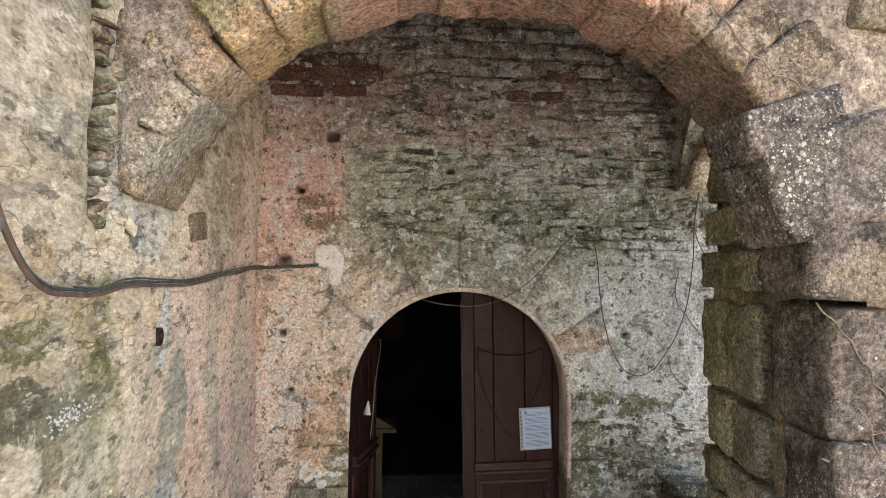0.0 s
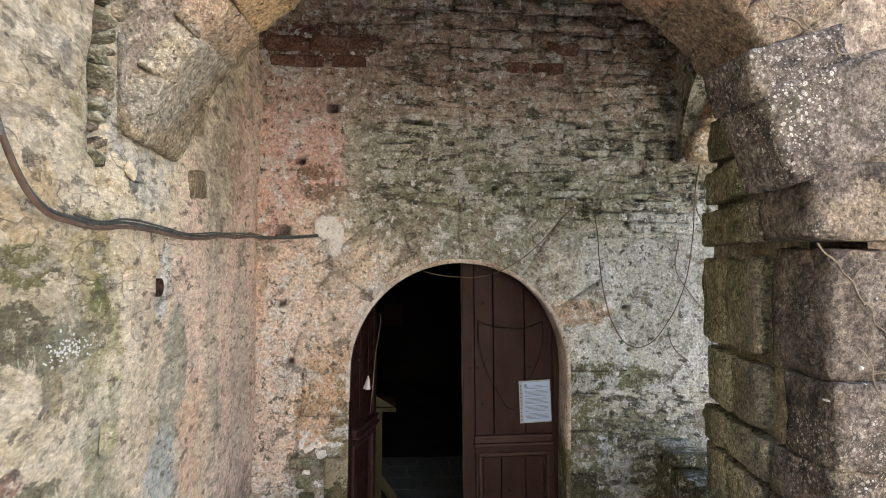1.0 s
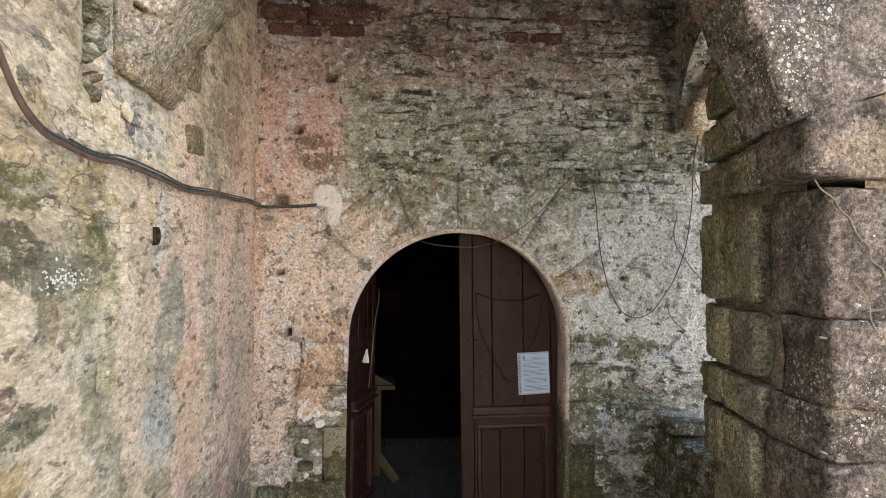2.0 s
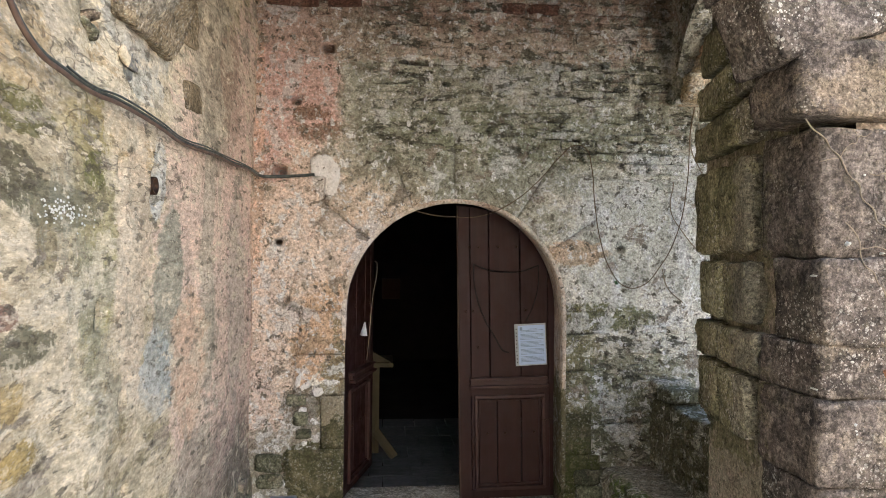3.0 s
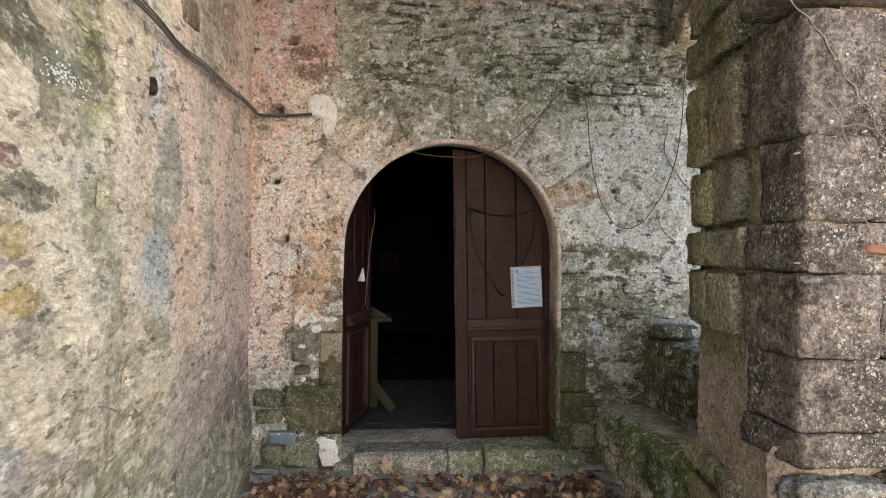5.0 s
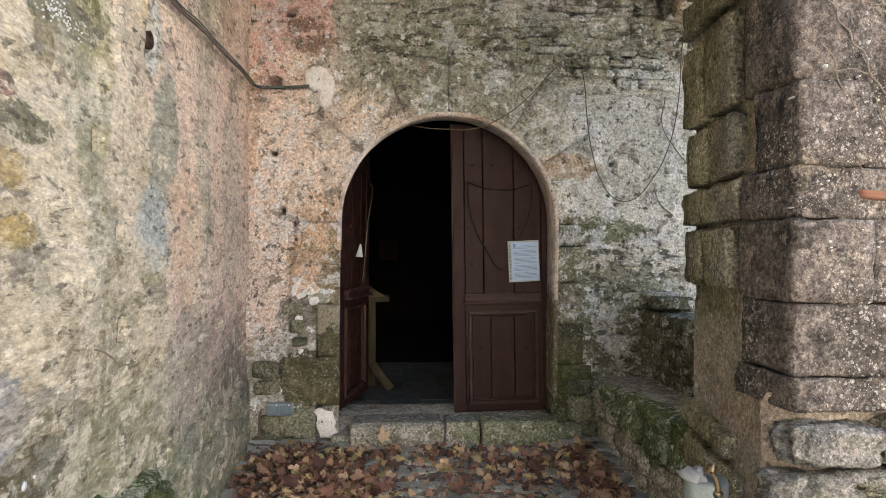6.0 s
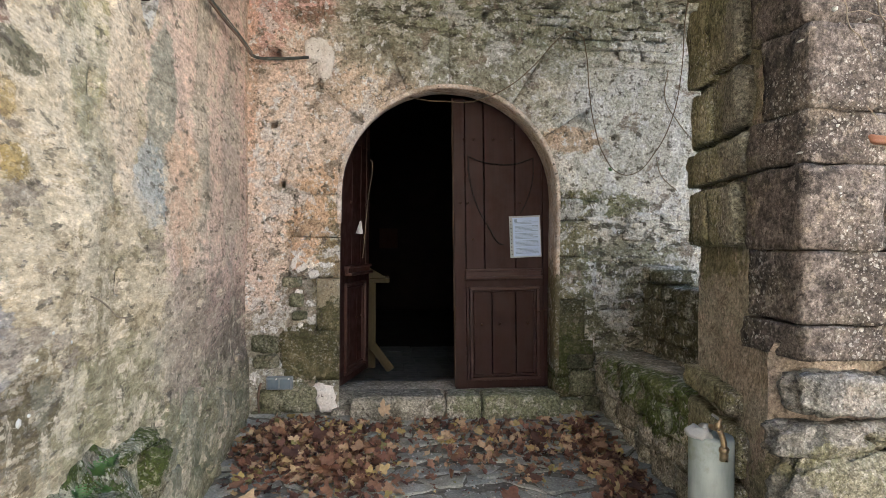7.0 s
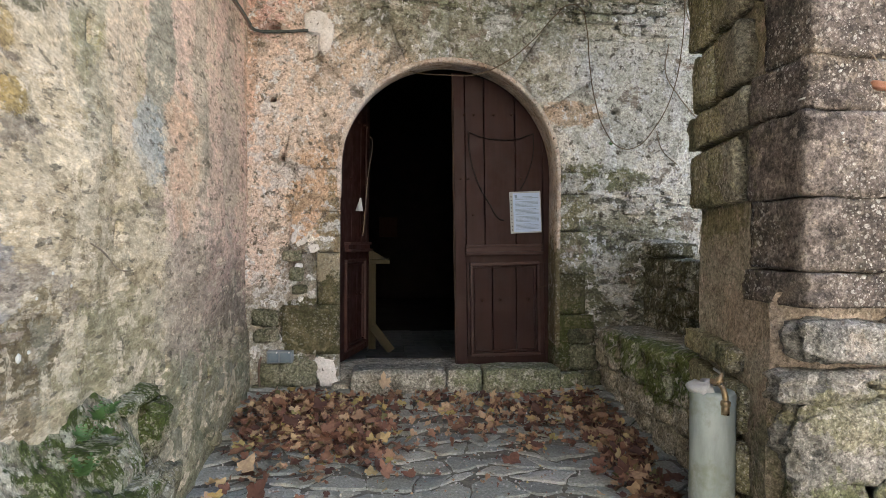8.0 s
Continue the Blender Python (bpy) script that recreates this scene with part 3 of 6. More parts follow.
# near-black colour stands for the missing light indoors
unlit_room_mat = simple("unlit_plaster", (0.010, 0.009, 0.008), (0.02, 0.017, 0.014), 4, 0.95, 0.3)
slate_floor_mat = simple("dark_floor_slate", (0.11, 0.12, 0.12), (0.18, 0.19, 0.185), 6, 0.6, 0.3, vary=0.35)
stucco_mat = simple("bounce_stucco", (0.55, 0.50, 0.42), (0.66, 0.61, 0.53), 3, 0.95, 0.3)
bed_mat = simple("gritty_earth", (0.09, 0.085, 0.07), (0.18, 0.17, 0.145), 40, 0.95, 0.5)
fern_mat = simple("fresh_green_leaf", (0.045, 0.10, 0.028), (0.075, 0.15, 0.045), 20, 0.6, 0.2)
# ground colour kept pale so the unseen yard reflects light into the porch
yard_mat = simple("bounce_gravel", (0.27, 0.25, 0.21), (0.40, 0.37, 0.31), 18, 0.95, 0.5)


def paving():
    n = Nodes("blue_grey_cobbles")
    big, mid, fine = n.noise(2.5, 5, 0.6), n.noise(16, 6, 0.7), n.noise(80, 4, 0.7)
    color = n.ramp(n.math("ADD", n.math("MULTIPLY", n.random(), 0.6), n.math("MULTIPLY", mid, 0.4)),
                   [(0.1, (0.19, 0.20, 0.185)), (0.4, (0.26, 0.275, 0.255)), (0.65, (0.32, 0.325, 0.285)), (0.9, (0.42, 0.425, 0.40))])
    color = n.mix(n.step(big, 0.5, 0.68, 0, 0.6), color, (0.13, 0.13, 0.095))
    color = n.mix(n.step(n.noise(30, 6, 0.75), 0.58, 0.62, 0, 0.6), color, (0.40, 0.41, 0.38))
    color = n.mix(0.7, color, n.ramp(fine, [(0.3, (0.4, 0.4, 0.4)), (0.7, (1.6, 1.6, 1.6))]), "MULTIPLY")
    h = n.math("ADD", mid, n.math("MULTIPLY", fine, 0.3))
    return n.done(color, n.step(mid, 0.3, 0.7, 0.55, 0.85), n.bump(h, 0.6, 0.02), spec=0.4)


paving_mat = paving()


def leaf_material(name, by_island):
    n = Nodes(name)
    pick = n.island() if by_island else n.random()
    tones = [(0.0, (0.075, 0.038, 0.03)), (0.26, (0.155, 0.074, 0.052)), (0.50, (0.25, 0.138, 0.092)), (0.72, (0.36, 0.235, 0.15)), (0.88, (0.50, 0.37, 0.24))]
    if by_island:
        tones += [(0.965, (0.40, 0.33, 0.13)), (1.0, (0.17, 0.18, 0.08))]
    color = n.ramp(pick, tones)
    v = n.noise(60, 4, 0.6)
    color = n.mix(0.6, color, n.ramp(v, [(0.3, (0.55, 0.5, 0.45)), (0.7, (1.25, 1.25, 1.2))]), "MULTIPLY")
    return n.done(color, 0.7, n.bump(v, 0.3, 0.004), spec=0.35)


litter_mat, leaf_mat = leaf_material("dead_plane_leaves", True), leaf_material("dead_plane_leaf", False)


# ---- mesh helpers ----
def part(name, bm, material, parent=None, label=""):
    """Links a bmesh as one mesh object, under a thing or a part if one is given."""
    me = bpy.data.meshes.new(name)
    bm.normal_update()
    bm.to_mesh(me)
    bm.free()
    return part_of(name, me, material, parent, label)


def part_of(name, me, material, parent=None, label=""):
    if material and not me.materials:
        me.materials.append(material)
    ob = new(name, me)
    if parent:
        ob.parent = parent
    return tagged(ob, label)


def smooth(ob):
    ob.data.polygons.foreach_set("use_smooth", [True] * len(ob.data.polygons))
    return ob


def empty(name, m, label, category, group="", kind=""):
    ob = new(name)
    ob.empty_display_size = 0.1
    ob.matrix_basis = m
    return tagged(ob, label, category, group, kind)


def box(bm, x0, x1, y0, y1, z0, z1, bevel=0.0):
    made = bmesh.ops.create_cube(bm, size=1.0, matrix=Matrix.Translation(((x0 + x1) / 2, (y0 + y1) / 2, (z0 + z1) / 2)) @ Matrix.Diagonal((x1 - x0, y1 - y0, z1 - z0, 1)))
    if bevel:
        edges = {e for v in made["verts"] for e in v.link_edges}
        bmesh.ops.bevel(bm, geom=list(edges), offset=bevel, segments=2, affect="EDGES", profile=0.6)
    return made["verts"]


def box_part(name, dims, material, parent=None, label="", bevel=0.004):
    bm = bmesh.new()
    box(bm, *dims, bevel=bevel)
    return part(name, bm, material, parent, label)


def tube(name, points, radius, material, parent=None, label="", sides=2):
    cu = bpy.data.curves.new(name, "CURVE")
    cu.dimensions, cu.bevel_depth, cu.bevel_resolution, cu.resolution_u = "3D", radius, sides, 6
    sp = cu.splines.new("BEZIER")
    sp.bezier_points.add(len(points) - 1)
    for bp, p in zip(sp.bezier_points, points):
        bp.co = p
        bp.handle_left_type = bp.handle_right_type = "AUTO"
    cu.materials.append(material)
    holder = new(name, cu)
    me = bpy.data.meshes.new_from_object(holder.evaluated_get(bpy.context.evaluated_depsgraph_get()))
    bpy.data.objects.remove(holder)
    return smooth(part_of(name, me, material, parent, label))


def lathe(name, profile, material, parent=None, label="", sides=24):
    """A turned body round z from (radius, height) pairs."""
    bm = bmesh.new()
    rings = [[bm.verts.new((r * math.cos(2 * math.pi * k / sides), r * math.sin(2 * math.pi * k / sides), z)) for k in range(sides)] for r, z in profile]
    for a, b in zip(rings, rings[1:]):
        for k in range(sides):
            bm.faces.new((a[k], a[(k + 1) % sides], b[(k + 1) % sides], b[k]))
    bm.faces.new(rings[-1])
    bm.faces.new(list(reversed(rings[0])))
    return smooth(part(name, bm, material, parent, label))


lattice = np.random.RandomState(7).rand(64, 64)


def value_noise(u, v, scale, seed=0):
    a, b = u * scale + seed * 7.13, v * scale + seed * 3.71
    i, j = np.floor(a).astype(int), np.floor(b).astype(int)
    f, g = a - i, b - j
    f, g = f * f * (3 - 2 * f), g * g * (3 - 2 * g)
    at = lambda p, q: lattice[p % 64, q % 64]
    return (at(i, j) * (1 - f) * (1 - g) + at(i + 1, j) * f * (1 - g) + at(i, j + 1) * (1 - f) * g + at(i + 1, j + 1) * f * g) - 0.5


def relief(u, v, amount, seed=0, scales=((1.3, 1.0), (4, 0.55), (11, 0.32), (27, 0.24), (52, 0.14))):
    return amount * sum(k * value_noise(u, v, s, seed + n) for n, (s, k) in enumerate(scales))


def sheet(u0, u1, v0, v1, step, place, keep=None):
    """Vertices and faces of an uneven surface over a grid: place(u, v) gives x, y, z arrays."""
    nu, nv = max(2, int((u1 - u0) / step)), max(2, int((v1 - v0) / step))
    u, v = np.meshgrid(np.linspace(u0, u1, nu), np.linspace(v0, v1, nv), indexing="ij")
    xyz = np.stack(place(u, v), -1).reshape(-1, 3)
    i = np.arange(nu * nv).reshape(nu, nv)
    quads = np.stack([i[:-1, :-1], i[1:, :-1], i[1:, 1:], i[:-1, 1:]], -1).reshape(-1, 4)
    if keep is not None:
        cu, cv = (u[:-1, :-1] + u[1:, 1:]) / 2, (v[:-1, :-1] + v[1:, 1:]) / 2
        quads = quads[keep(cu, cv).reshape(-1)]
    return xyz, quads


def structure(name, pieces, boxes, material, label, category, prisms=()):
    """One piece of the setting: uneven faces backed by solid masonry."""
    me = bpy.data.meshes.new(name)
    verts, faces, n = [], [], 0
    for xyz, quads in pieces:
        verts.append(xyz)
        faces += (quads + n).tolist()
        n += len(xyz)
    for x0, x1, y0, y1, z0, z1 in boxes:
        verts.append(np.array([(x, y, z) for x in (x0, x1) for y in (y0, y1) for z in (z0, z1)], float))
        faces += [[n + k for k in q] for q in ((0, 1, 3, 2), (4, 6, 7, 5), (0, 4, 5, 1), (2, 3, 7, 6), (0, 2, 6, 4), (1, 5, 7, 3))]
        n += 8
    for ring, y0, y1 in prisms:
        m = len(ring)
        verts.append(np.array([(x, y, z) for y in (y0, y1) for x, z in ring], float))
        faces += [[n + k for k in range(m)], [n + m + k for k in reversed(range(m))]]
        faces += [[n + (k + 1) % m, n + k, n + m + k, n + m + (k + 1) % m] for k in range(m)]
        n += 2 * m
    me.from_pydata(np.concatenate(verts).tolist(), [], faces)
    me.materials.append(material)
    ob = new(name, me)
    return smooth(tagged(ob, label, category, kind="structure"))


def rock_mesh(name, seed, rough=0.10, power=5.0, cuts=6):
    """A worn block one unit across: a rounded box with an uneven skin."""
    bm = bmesh.new()
    bmesh.ops.create_cube(bm, size=2.0)
    bmesh.ops.subdivide_edges(bm, edges=bm.edges[:], cuts=cuts, use_grid_fill=True)
    for v in bm.verts:
        p = v.co
        k = (abs(p.x) ** power + abs(p.y) ** power + abs(p.z) ** power) ** (1 / power)
        q = p / k
        d = noise.noise(q * 1.3 + Vector((seed * 5.1, seed * 2.3, 0))) + 0.55 * noise.noise(q * 3.5 + Vector((0, seed * 3.7, seed))) + 0.35 * noise.noise(q * 8 + Vector((seed, 0, seed * 2.1)))
        v.co = q * 0.5 * (1 + rough * d)
    me = bpy.data.meshes.new(name)
    bm.to_mesh(me)
    bm.free()
    me.polygons.foreach_set("use_smooth", [True] * len(me.polygons))
    return me


rng = random.Random(4)


def stone_set(name, material, count=9, rough=0.12, power=6.0, cuts=4):
    out = []
    for k in range(count):
        me = rock_mesh(name, k + len(name), rough, power, cuts)
        me.materials.append(material)
        out.append(me)
    return out


def lay(name, meshes, parent, centre, size, turn=(0, 0, 0)):
    """One stone of a wall or pavement."""
    ob = new(name, rng.choice(meshes))
    ob.parent = parent
    ob.matrix_basis = pose(*centre, *turn) @ Matrix.Diagonal((*size, 1))
    return ob


# ---- the large structure ----
DOOR_X, DOOR_Z, DOOR_R = 0.378, 1.555, 0.728
SPLAY = 0.03  # the reveal widens towards the door
SILL = 0.25
WALL_Y = 4.36
HOLES = [(-0.484, 3.293, 0.026), (-0.69, 2.94, 0.022), (0.085, 3.19, 0.034), (0.15, 3.20, 0.022), (1.186, 3.205, 0.018), (1.26, 3.06, 0.02), (1.28, 3.12, 0.016),
         (0.30, 3.08, 0.016), (0.60, 2.78, 0.012), (1.20, 2.73, 0.016), (1.62, 2.72, 0.014), (0.33, 2.69, 0.012), (0.95, 2.55, 0.03), (1.03, 2.42, 0.022),
         (-0.79, 2.47, 0.03), (-0.40, 1.22, 0.018), (-0.72, 1.62, 0.02), (-0.79, 2.0, 0.016), (1.52, 1.98, 0.016), (1.30, 1.82, 0.016)]


def back_face(x, z):
    d = relief(x, z, 0.030, 2)
    course = np.abs(((z + 0.05 * value_noise(x, z, 2, 5) * 2) / 0.085) % 1 - 0.5) * 2
    block = np.clip((z - 2.15) / 0.25, 0, 1) * np.clip((x + 0.45) / 0.25, 0, 1) + np.clip((1.5 - z) / 0.2, 0, 1) * np.clip((x - 1.2) / 0.15, 0, 1)
    d = d + 0.012 * np.clip(block, 0, 1) * (np.clip((1 - course) * 4, 0, 1) - 0.6)
    d = d + 0.02 * np.clip((0.55 - z) / 0.5, 0, 1)
    for hx, hz, r in HOLES:
        d = d - 0.22 * np.exp(-(((x - hx) / (r * 1.25)) ** 4 + ((z - hz) / r) ** 4))
    return x, WALL_Y - d, z


def off_door(x, z, grow=0.30):
    return np.where(z < DOOR_Z, np.abs(x - DOOR_X) > DOOR_R + grow * 0.5, np.hypot(x - DOOR_X, z - DOOR_Z) > DOOR_R + grow)


RB = DOOR_R + 0.27
ring = [(DOOR_X + RB * math.cos(math.pi * k / 16), DOOR_Z + RB * math.sin(math.pi * k / 16)) for k in range(17)]
over = [([ring[k], (ring[k][0], 5.2), (ring[k + 1][0], 5.2), ring[k + 1]], 4.60, 4.95) for k in range(16)]
wall_back = structure("wall_back", [sheet(-1.0, 2.5, -0.1, 5.2, 0.0095, back_face, off_door)],
                      [(-1.6, DOOR_X - DOOR_R - 0.11, 4.60, 4.95, -0.3, DOOR_Z), (DOOR_X + DOOR_R + 0.11, 2.6, 4.60, 4.95, -0.3, DOOR_Z),
                       (-1.6, DOOR_X - RB, 4.60, 4.95, DOOR_Z, 5.2), (DOOR_X + RB, 2.6, 4.60, 4.95, DOOR_Z, 5.2)],
                      back_mat, "rubble church wall with flaking pink and white limewash", "wall", over)

LEFT_X = -0.95


def left_face(y, z):
    d = relief(y, z, 0.040, 11, ((1.3, 1.0), (4, 0.5), (11, 0.24), (27, 0.10), (52, 0.05))) + 0.03 * np.clip((0.7 - z) / 0.7, 0, 1) + 0.02 * np.clip((2.1 - y) / 0.2, 0, 1) * np.clip((z - 2.2) / 0.5, 0, 1)
    for hy, hz, r in ((2.592, 2.165, 0.036), (2.30, 2.19, 0.018), (2.18, 1.722, 0.022), (2.33, 1.42, 0.018), (2.36, 1.10, 0.02)):
        d = d - 0.26 * np.exp(-(((y - hy) / r) ** 6 + ((z - hz) / (r * 1.5)) ** 4))
    crack = np.exp(-((y - 2.06 - 0.06 * value_noise(z, z, 4, 3)) / 0.036) ** 2) * np.clip((z - 2.55) / 0.2, 0, 1)
    return LEFT_X + d - 0.17 * crack, y, z


wall_left = structure("wall_left", [sheet(-2.5, 4.40, -0.15, 5.2, 0.015, left_face)], [(-1.6, -1.09, -2.5, 4.42, -0.3, 5.2)],
                      left_mat, "limewashed stone wall with cream and salmon stains", "wall")

# the arch at the mouth of the porch, and the pier that carries it
ARCH_X, ARCH_Z, ARCH_R = 0.15, 2.25, 1.12


def mouth_y(x):
    return 2.18 - 0.09 * (np.clip(x, -1, 1.3) + 0.95)


def mouth_face(x, z):
    d = relief(x, z, 0.04, 21)
    foot = np.clip((1.0 - z) / 0.12, 0, 1)
    return x, mouth_y(x) + 0.022 - d + 0.09 * foot * np.clip((1.32 - x) / 0.135, 0, 1) ** 2, z


def mouth_keep(x, z):
    return np.where(z < ARCH_Z, x > np.where(z < 0.93, 1.185, 1.21), np.hypot(x - ARCH_X, z - ARCH_Z) > ARCH_R + 0.10) & ((x > LEFT_X - 0.02) & ((z > 2.45) | (x > 1.0)))


RA = ARCH_R + 0.10
aring = [(ARCH_X + RA * math.cos(math.pi * k / 16), ARCH_Z + RA * math.sin(math.pi * k / 16)) for k in range(17)]
wall_front = structure("wall_front", [sheet(-1.0, 2.6, -0.15, 5.2, 0.016, mouth_face, mouth_keep)],
                       [(1.38, 2.6, 2.16, 2.84, -0.3, ARCH_Z), (ARCH_X + RA + 0.03, 2.6, 2.16, 2.84, ARCH_Z, 5.2), (-1.6, -1.03, 2.25, 2.42, 2.3, 5.2)],
                       mortar_mat, "porch pier of rough stones in pinkish lime mortar", "wall",
                       [([aring[k], (aring[k][0], 5.2), (aring[k + 1][0], 5.2), aring[k + 1]], 2.23, 2.44) for k in range(16)])


def reveal_face(y, z):
    d = relief(y, z, 0.04, 31)
    flare = 0.035 * np.clip((0.98 - z) / 0.3, 0, 1) * np.clip((2.65 - y) / 0.45, 0, 1)
    return 1.222 + 0.18 * (y - 2.05) - d - flare, y, z


me_reveal = sheet(2.10, 2.90, -0.15, 3.0, 0.016, reveal_face)
wall_reveal = structure("wall_reveal", [me_reveal, sheet(1.36, 2.6, -0.1, 4.6, 0.05, lambda x, z: (x, 2.88 + relief(x, z, 0.03, 5), z))], [(1.39, 2.6, 2.18, 2.86, -0.3, 3.0)],
                        mortar_mat, "inner side of the pier with damp greenish mortar", "wall")

# side of the porch: a wall on an open arch over a low parapet
SIDE_X = 1.86
side_ring = [(3.56 + 0.72 * math.cos(math.pi * k / 14), 2.98 + 0.72 * math.sin(math.pi * k / 14)) for k in range(15)]
bm = bmesh.new()
for k in range(14):
    (ya, za), (yb, zb) = side_ring[k], side_ring[k + 1]
    v = [bm.verts.new((x, y, z)) for x in (SIDE_X, 2.5) for y, z in ((ya, za), (ya, 5.2), (yb, 5.2), (yb, zb))]
    for q in ((0, 1, 2, 3), (7, 6, 5, 4), (0, 3, 7, 4), (1, 5, 6, 2)):
        bm.faces.new([v[i] for i in q])
box(bm, SIDE_X, 2.5, 4.28, 4.42, 2.98, 5.2)
wall_side = tagged(part("wall_side", bm, back_mat), "arched side wall of the porch above the opening", "wall", kind="structure")

# ceiling out of view, added to keep sky light off the wall top
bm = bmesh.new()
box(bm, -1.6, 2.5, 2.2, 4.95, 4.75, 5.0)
ceiling = tagged(part("ceiling", bm, unlit_room_mat), "unseen near-black porch ceiling that shades the wall top", "ceiling", kind="structure")


def ground_z(y):
    return np.clip(0.075 * (y - 3.35), -0.12, 0.085) + 0.05 * np.clip((y - 3.6) / 0.45, 0, 1)


def ground_face(x, y):
    return x, y, ground_z(y) - 0.03 + relief(x, y, 0.012, 41)


bm = bmesh.new()
me = bpy.data.meshes.new("ground")
near, quads = sheet(-1.6, 3.6, -3.0, 4.5, 0.06, ground_face)
far = np.array([(-400, -400, -0.156), (400, -400, -0.156), (400, 400, -0.156), (-400, 400, -0.156)], float)
me.from_pydata(np.concatenate([near, far]).tolist(), [], quads.tolist() + [[len(near) + k for k in range(4)]])
me.materials.append(yard_mat)
ground = smooth(tagged(new("ground", me), "ground under and around the cobbles, paled to bounce light", "ground", kind="structure"))

# added pale wall, unseen behind the camera, reflects sun into the porch and closes the place
box_part("wall_bounce", (-14, 14, -6.4, -6.0, -0.2, 6.0), stucco_mat, bevel=0)
tagged(bpy.data.objects["wall_bounce"], "unseen pale wall added to bounce sun into the porch", "wall", kind="structure")

# dark nave behind the door; its lack of light is put into the near-black colour
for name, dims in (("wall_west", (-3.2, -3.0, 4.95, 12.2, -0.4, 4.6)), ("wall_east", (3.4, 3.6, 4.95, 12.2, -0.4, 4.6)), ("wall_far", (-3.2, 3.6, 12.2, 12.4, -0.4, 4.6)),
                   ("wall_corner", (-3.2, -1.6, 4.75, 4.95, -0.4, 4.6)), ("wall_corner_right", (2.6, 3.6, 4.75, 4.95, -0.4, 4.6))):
    tagged(box_part(name, dims, unlit_room_mat, bevel=0), "nave wall, near-black to stand for the unlit room", "wall", kind="structure")
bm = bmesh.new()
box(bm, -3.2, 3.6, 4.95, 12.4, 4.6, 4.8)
tagged(part("ceiling_nave", bm, unlit_room_mat), "nave ceiling, near-black to stand for the unlit room", "ceiling", kind="structure")
floor_nave = tagged(box_part("floor_nave", (-3.0, 3.4, 4.72, 12.2, -0.3, -0.03), unlit_room_mat, bevel=0), "slate nave floor on a base blackened as unlit", "floor", kind="structure")
tile_mesh = bpy.data.meshes.new("tile")
bm = bmesh.new()
box(bm, -0.5, 0.5, -0.5, 0.5, -0.5, 0.5, 0.012)
bm.to_mesh(tile_mesh)
bm.free()
tile_mesh.materials.append(slate_floor_mat)
for i in range(9):
    for j in range(8):
        w = 0.36
        yy = 4.93 + 0.36 * j
        ob = new("tile", tile_mesh)
        ob.parent = floor_nave
        zz = 0.165 - 0.10 * min(yy - 4.7, 1.5)
        ob.matrix_basis = pose(-0.75 + 0.36 * i + (0.12 if j % 2 else 0), yy, zz - 0.02 + rng.uniform(-0.003, 0.003), -5.7 if yy < 6.2 else 0) @ Matrix.Diagonal((0.352, 0.354, 0.05, 1))

# ---- doorway stones ----
surround = empty("door_surround", pose(0, 0, 0), "round-headed doorway of limewashed stone blocks", "doorway", kind="structure")


def wedge(a0, a1, r0, r1, y0, y1):
    """One voussoir of the door arch."""
    bm = bmesh.new()
    n, m = 7, 7
    grid = {}
    for i in range(n + 1):
        for j in range(m + 1):
            a = math.radians(a0 + (a1 - a0) * i / n)
            r = r0 + (r1 - r0) * j / m
            edge = min(i, n - i, j + 0.4, m - j)
            x, z = DOOR_X + r * math.cos(a), DOOR_Z + r * math.sin(a)
            d = 0.003 * min(edge, 1) + 0.010 * noise.noise(Vector((x * 4, z * 4, 0))) + 0.006 * noise.noise(Vector((x * 13, z * 13, 2)))
            grid[i, j] = bm.verts.new((x, y0 - d, z))
    for i in range(n):
        for j in range(m):
            bm.faces.new((grid[i, j], grid[i, j + 1], grid[i + 1, j + 1], grid[i + 1, j]))
    rim = [grid[i, 0] for i in range(n + 1)] + [grid[n, j] for j in range(1, m + 1)] + [grid[i, m] for i in range(n - 1, -1, -1)] + [grid[0, j] for j in range(m - 1, 0, -1)]
    out = lambda v: 1 + SPLAY / r0 if math.hypot(v.co.x - DOOR_X, v.co.z - DOOR_Z) < r0 + 1e-4 else 1
    back = [bm.verts.new((DOOR_X + (v.co.x - DOOR_X) * out(v), y1, DOOR_Z + (v.co.z - DOOR_Z) * out(v))) for v in rim]
    for k in range(len(rim)):
        bm.faces.new((rim[k], rim[(k + 1) % len(rim)], back[(k + 1) % len(rim)], back[k]))
    return bm


cuts_deg = [(0, 33, 0.42), (33.2, 57, 0.47), (57.15, 91, 0.50), (91.3, 113, 0.50), (113.3, 141, 0.42), (141.25, 180, 0.36)]
for a0, a1, depth in cuts_deg:
    smooth(part("voussoir", wedge(a0, a1, DOOR_R, DOOR_R + depth, WALL_Y - 0.012, 4.655), back_mat, surround))


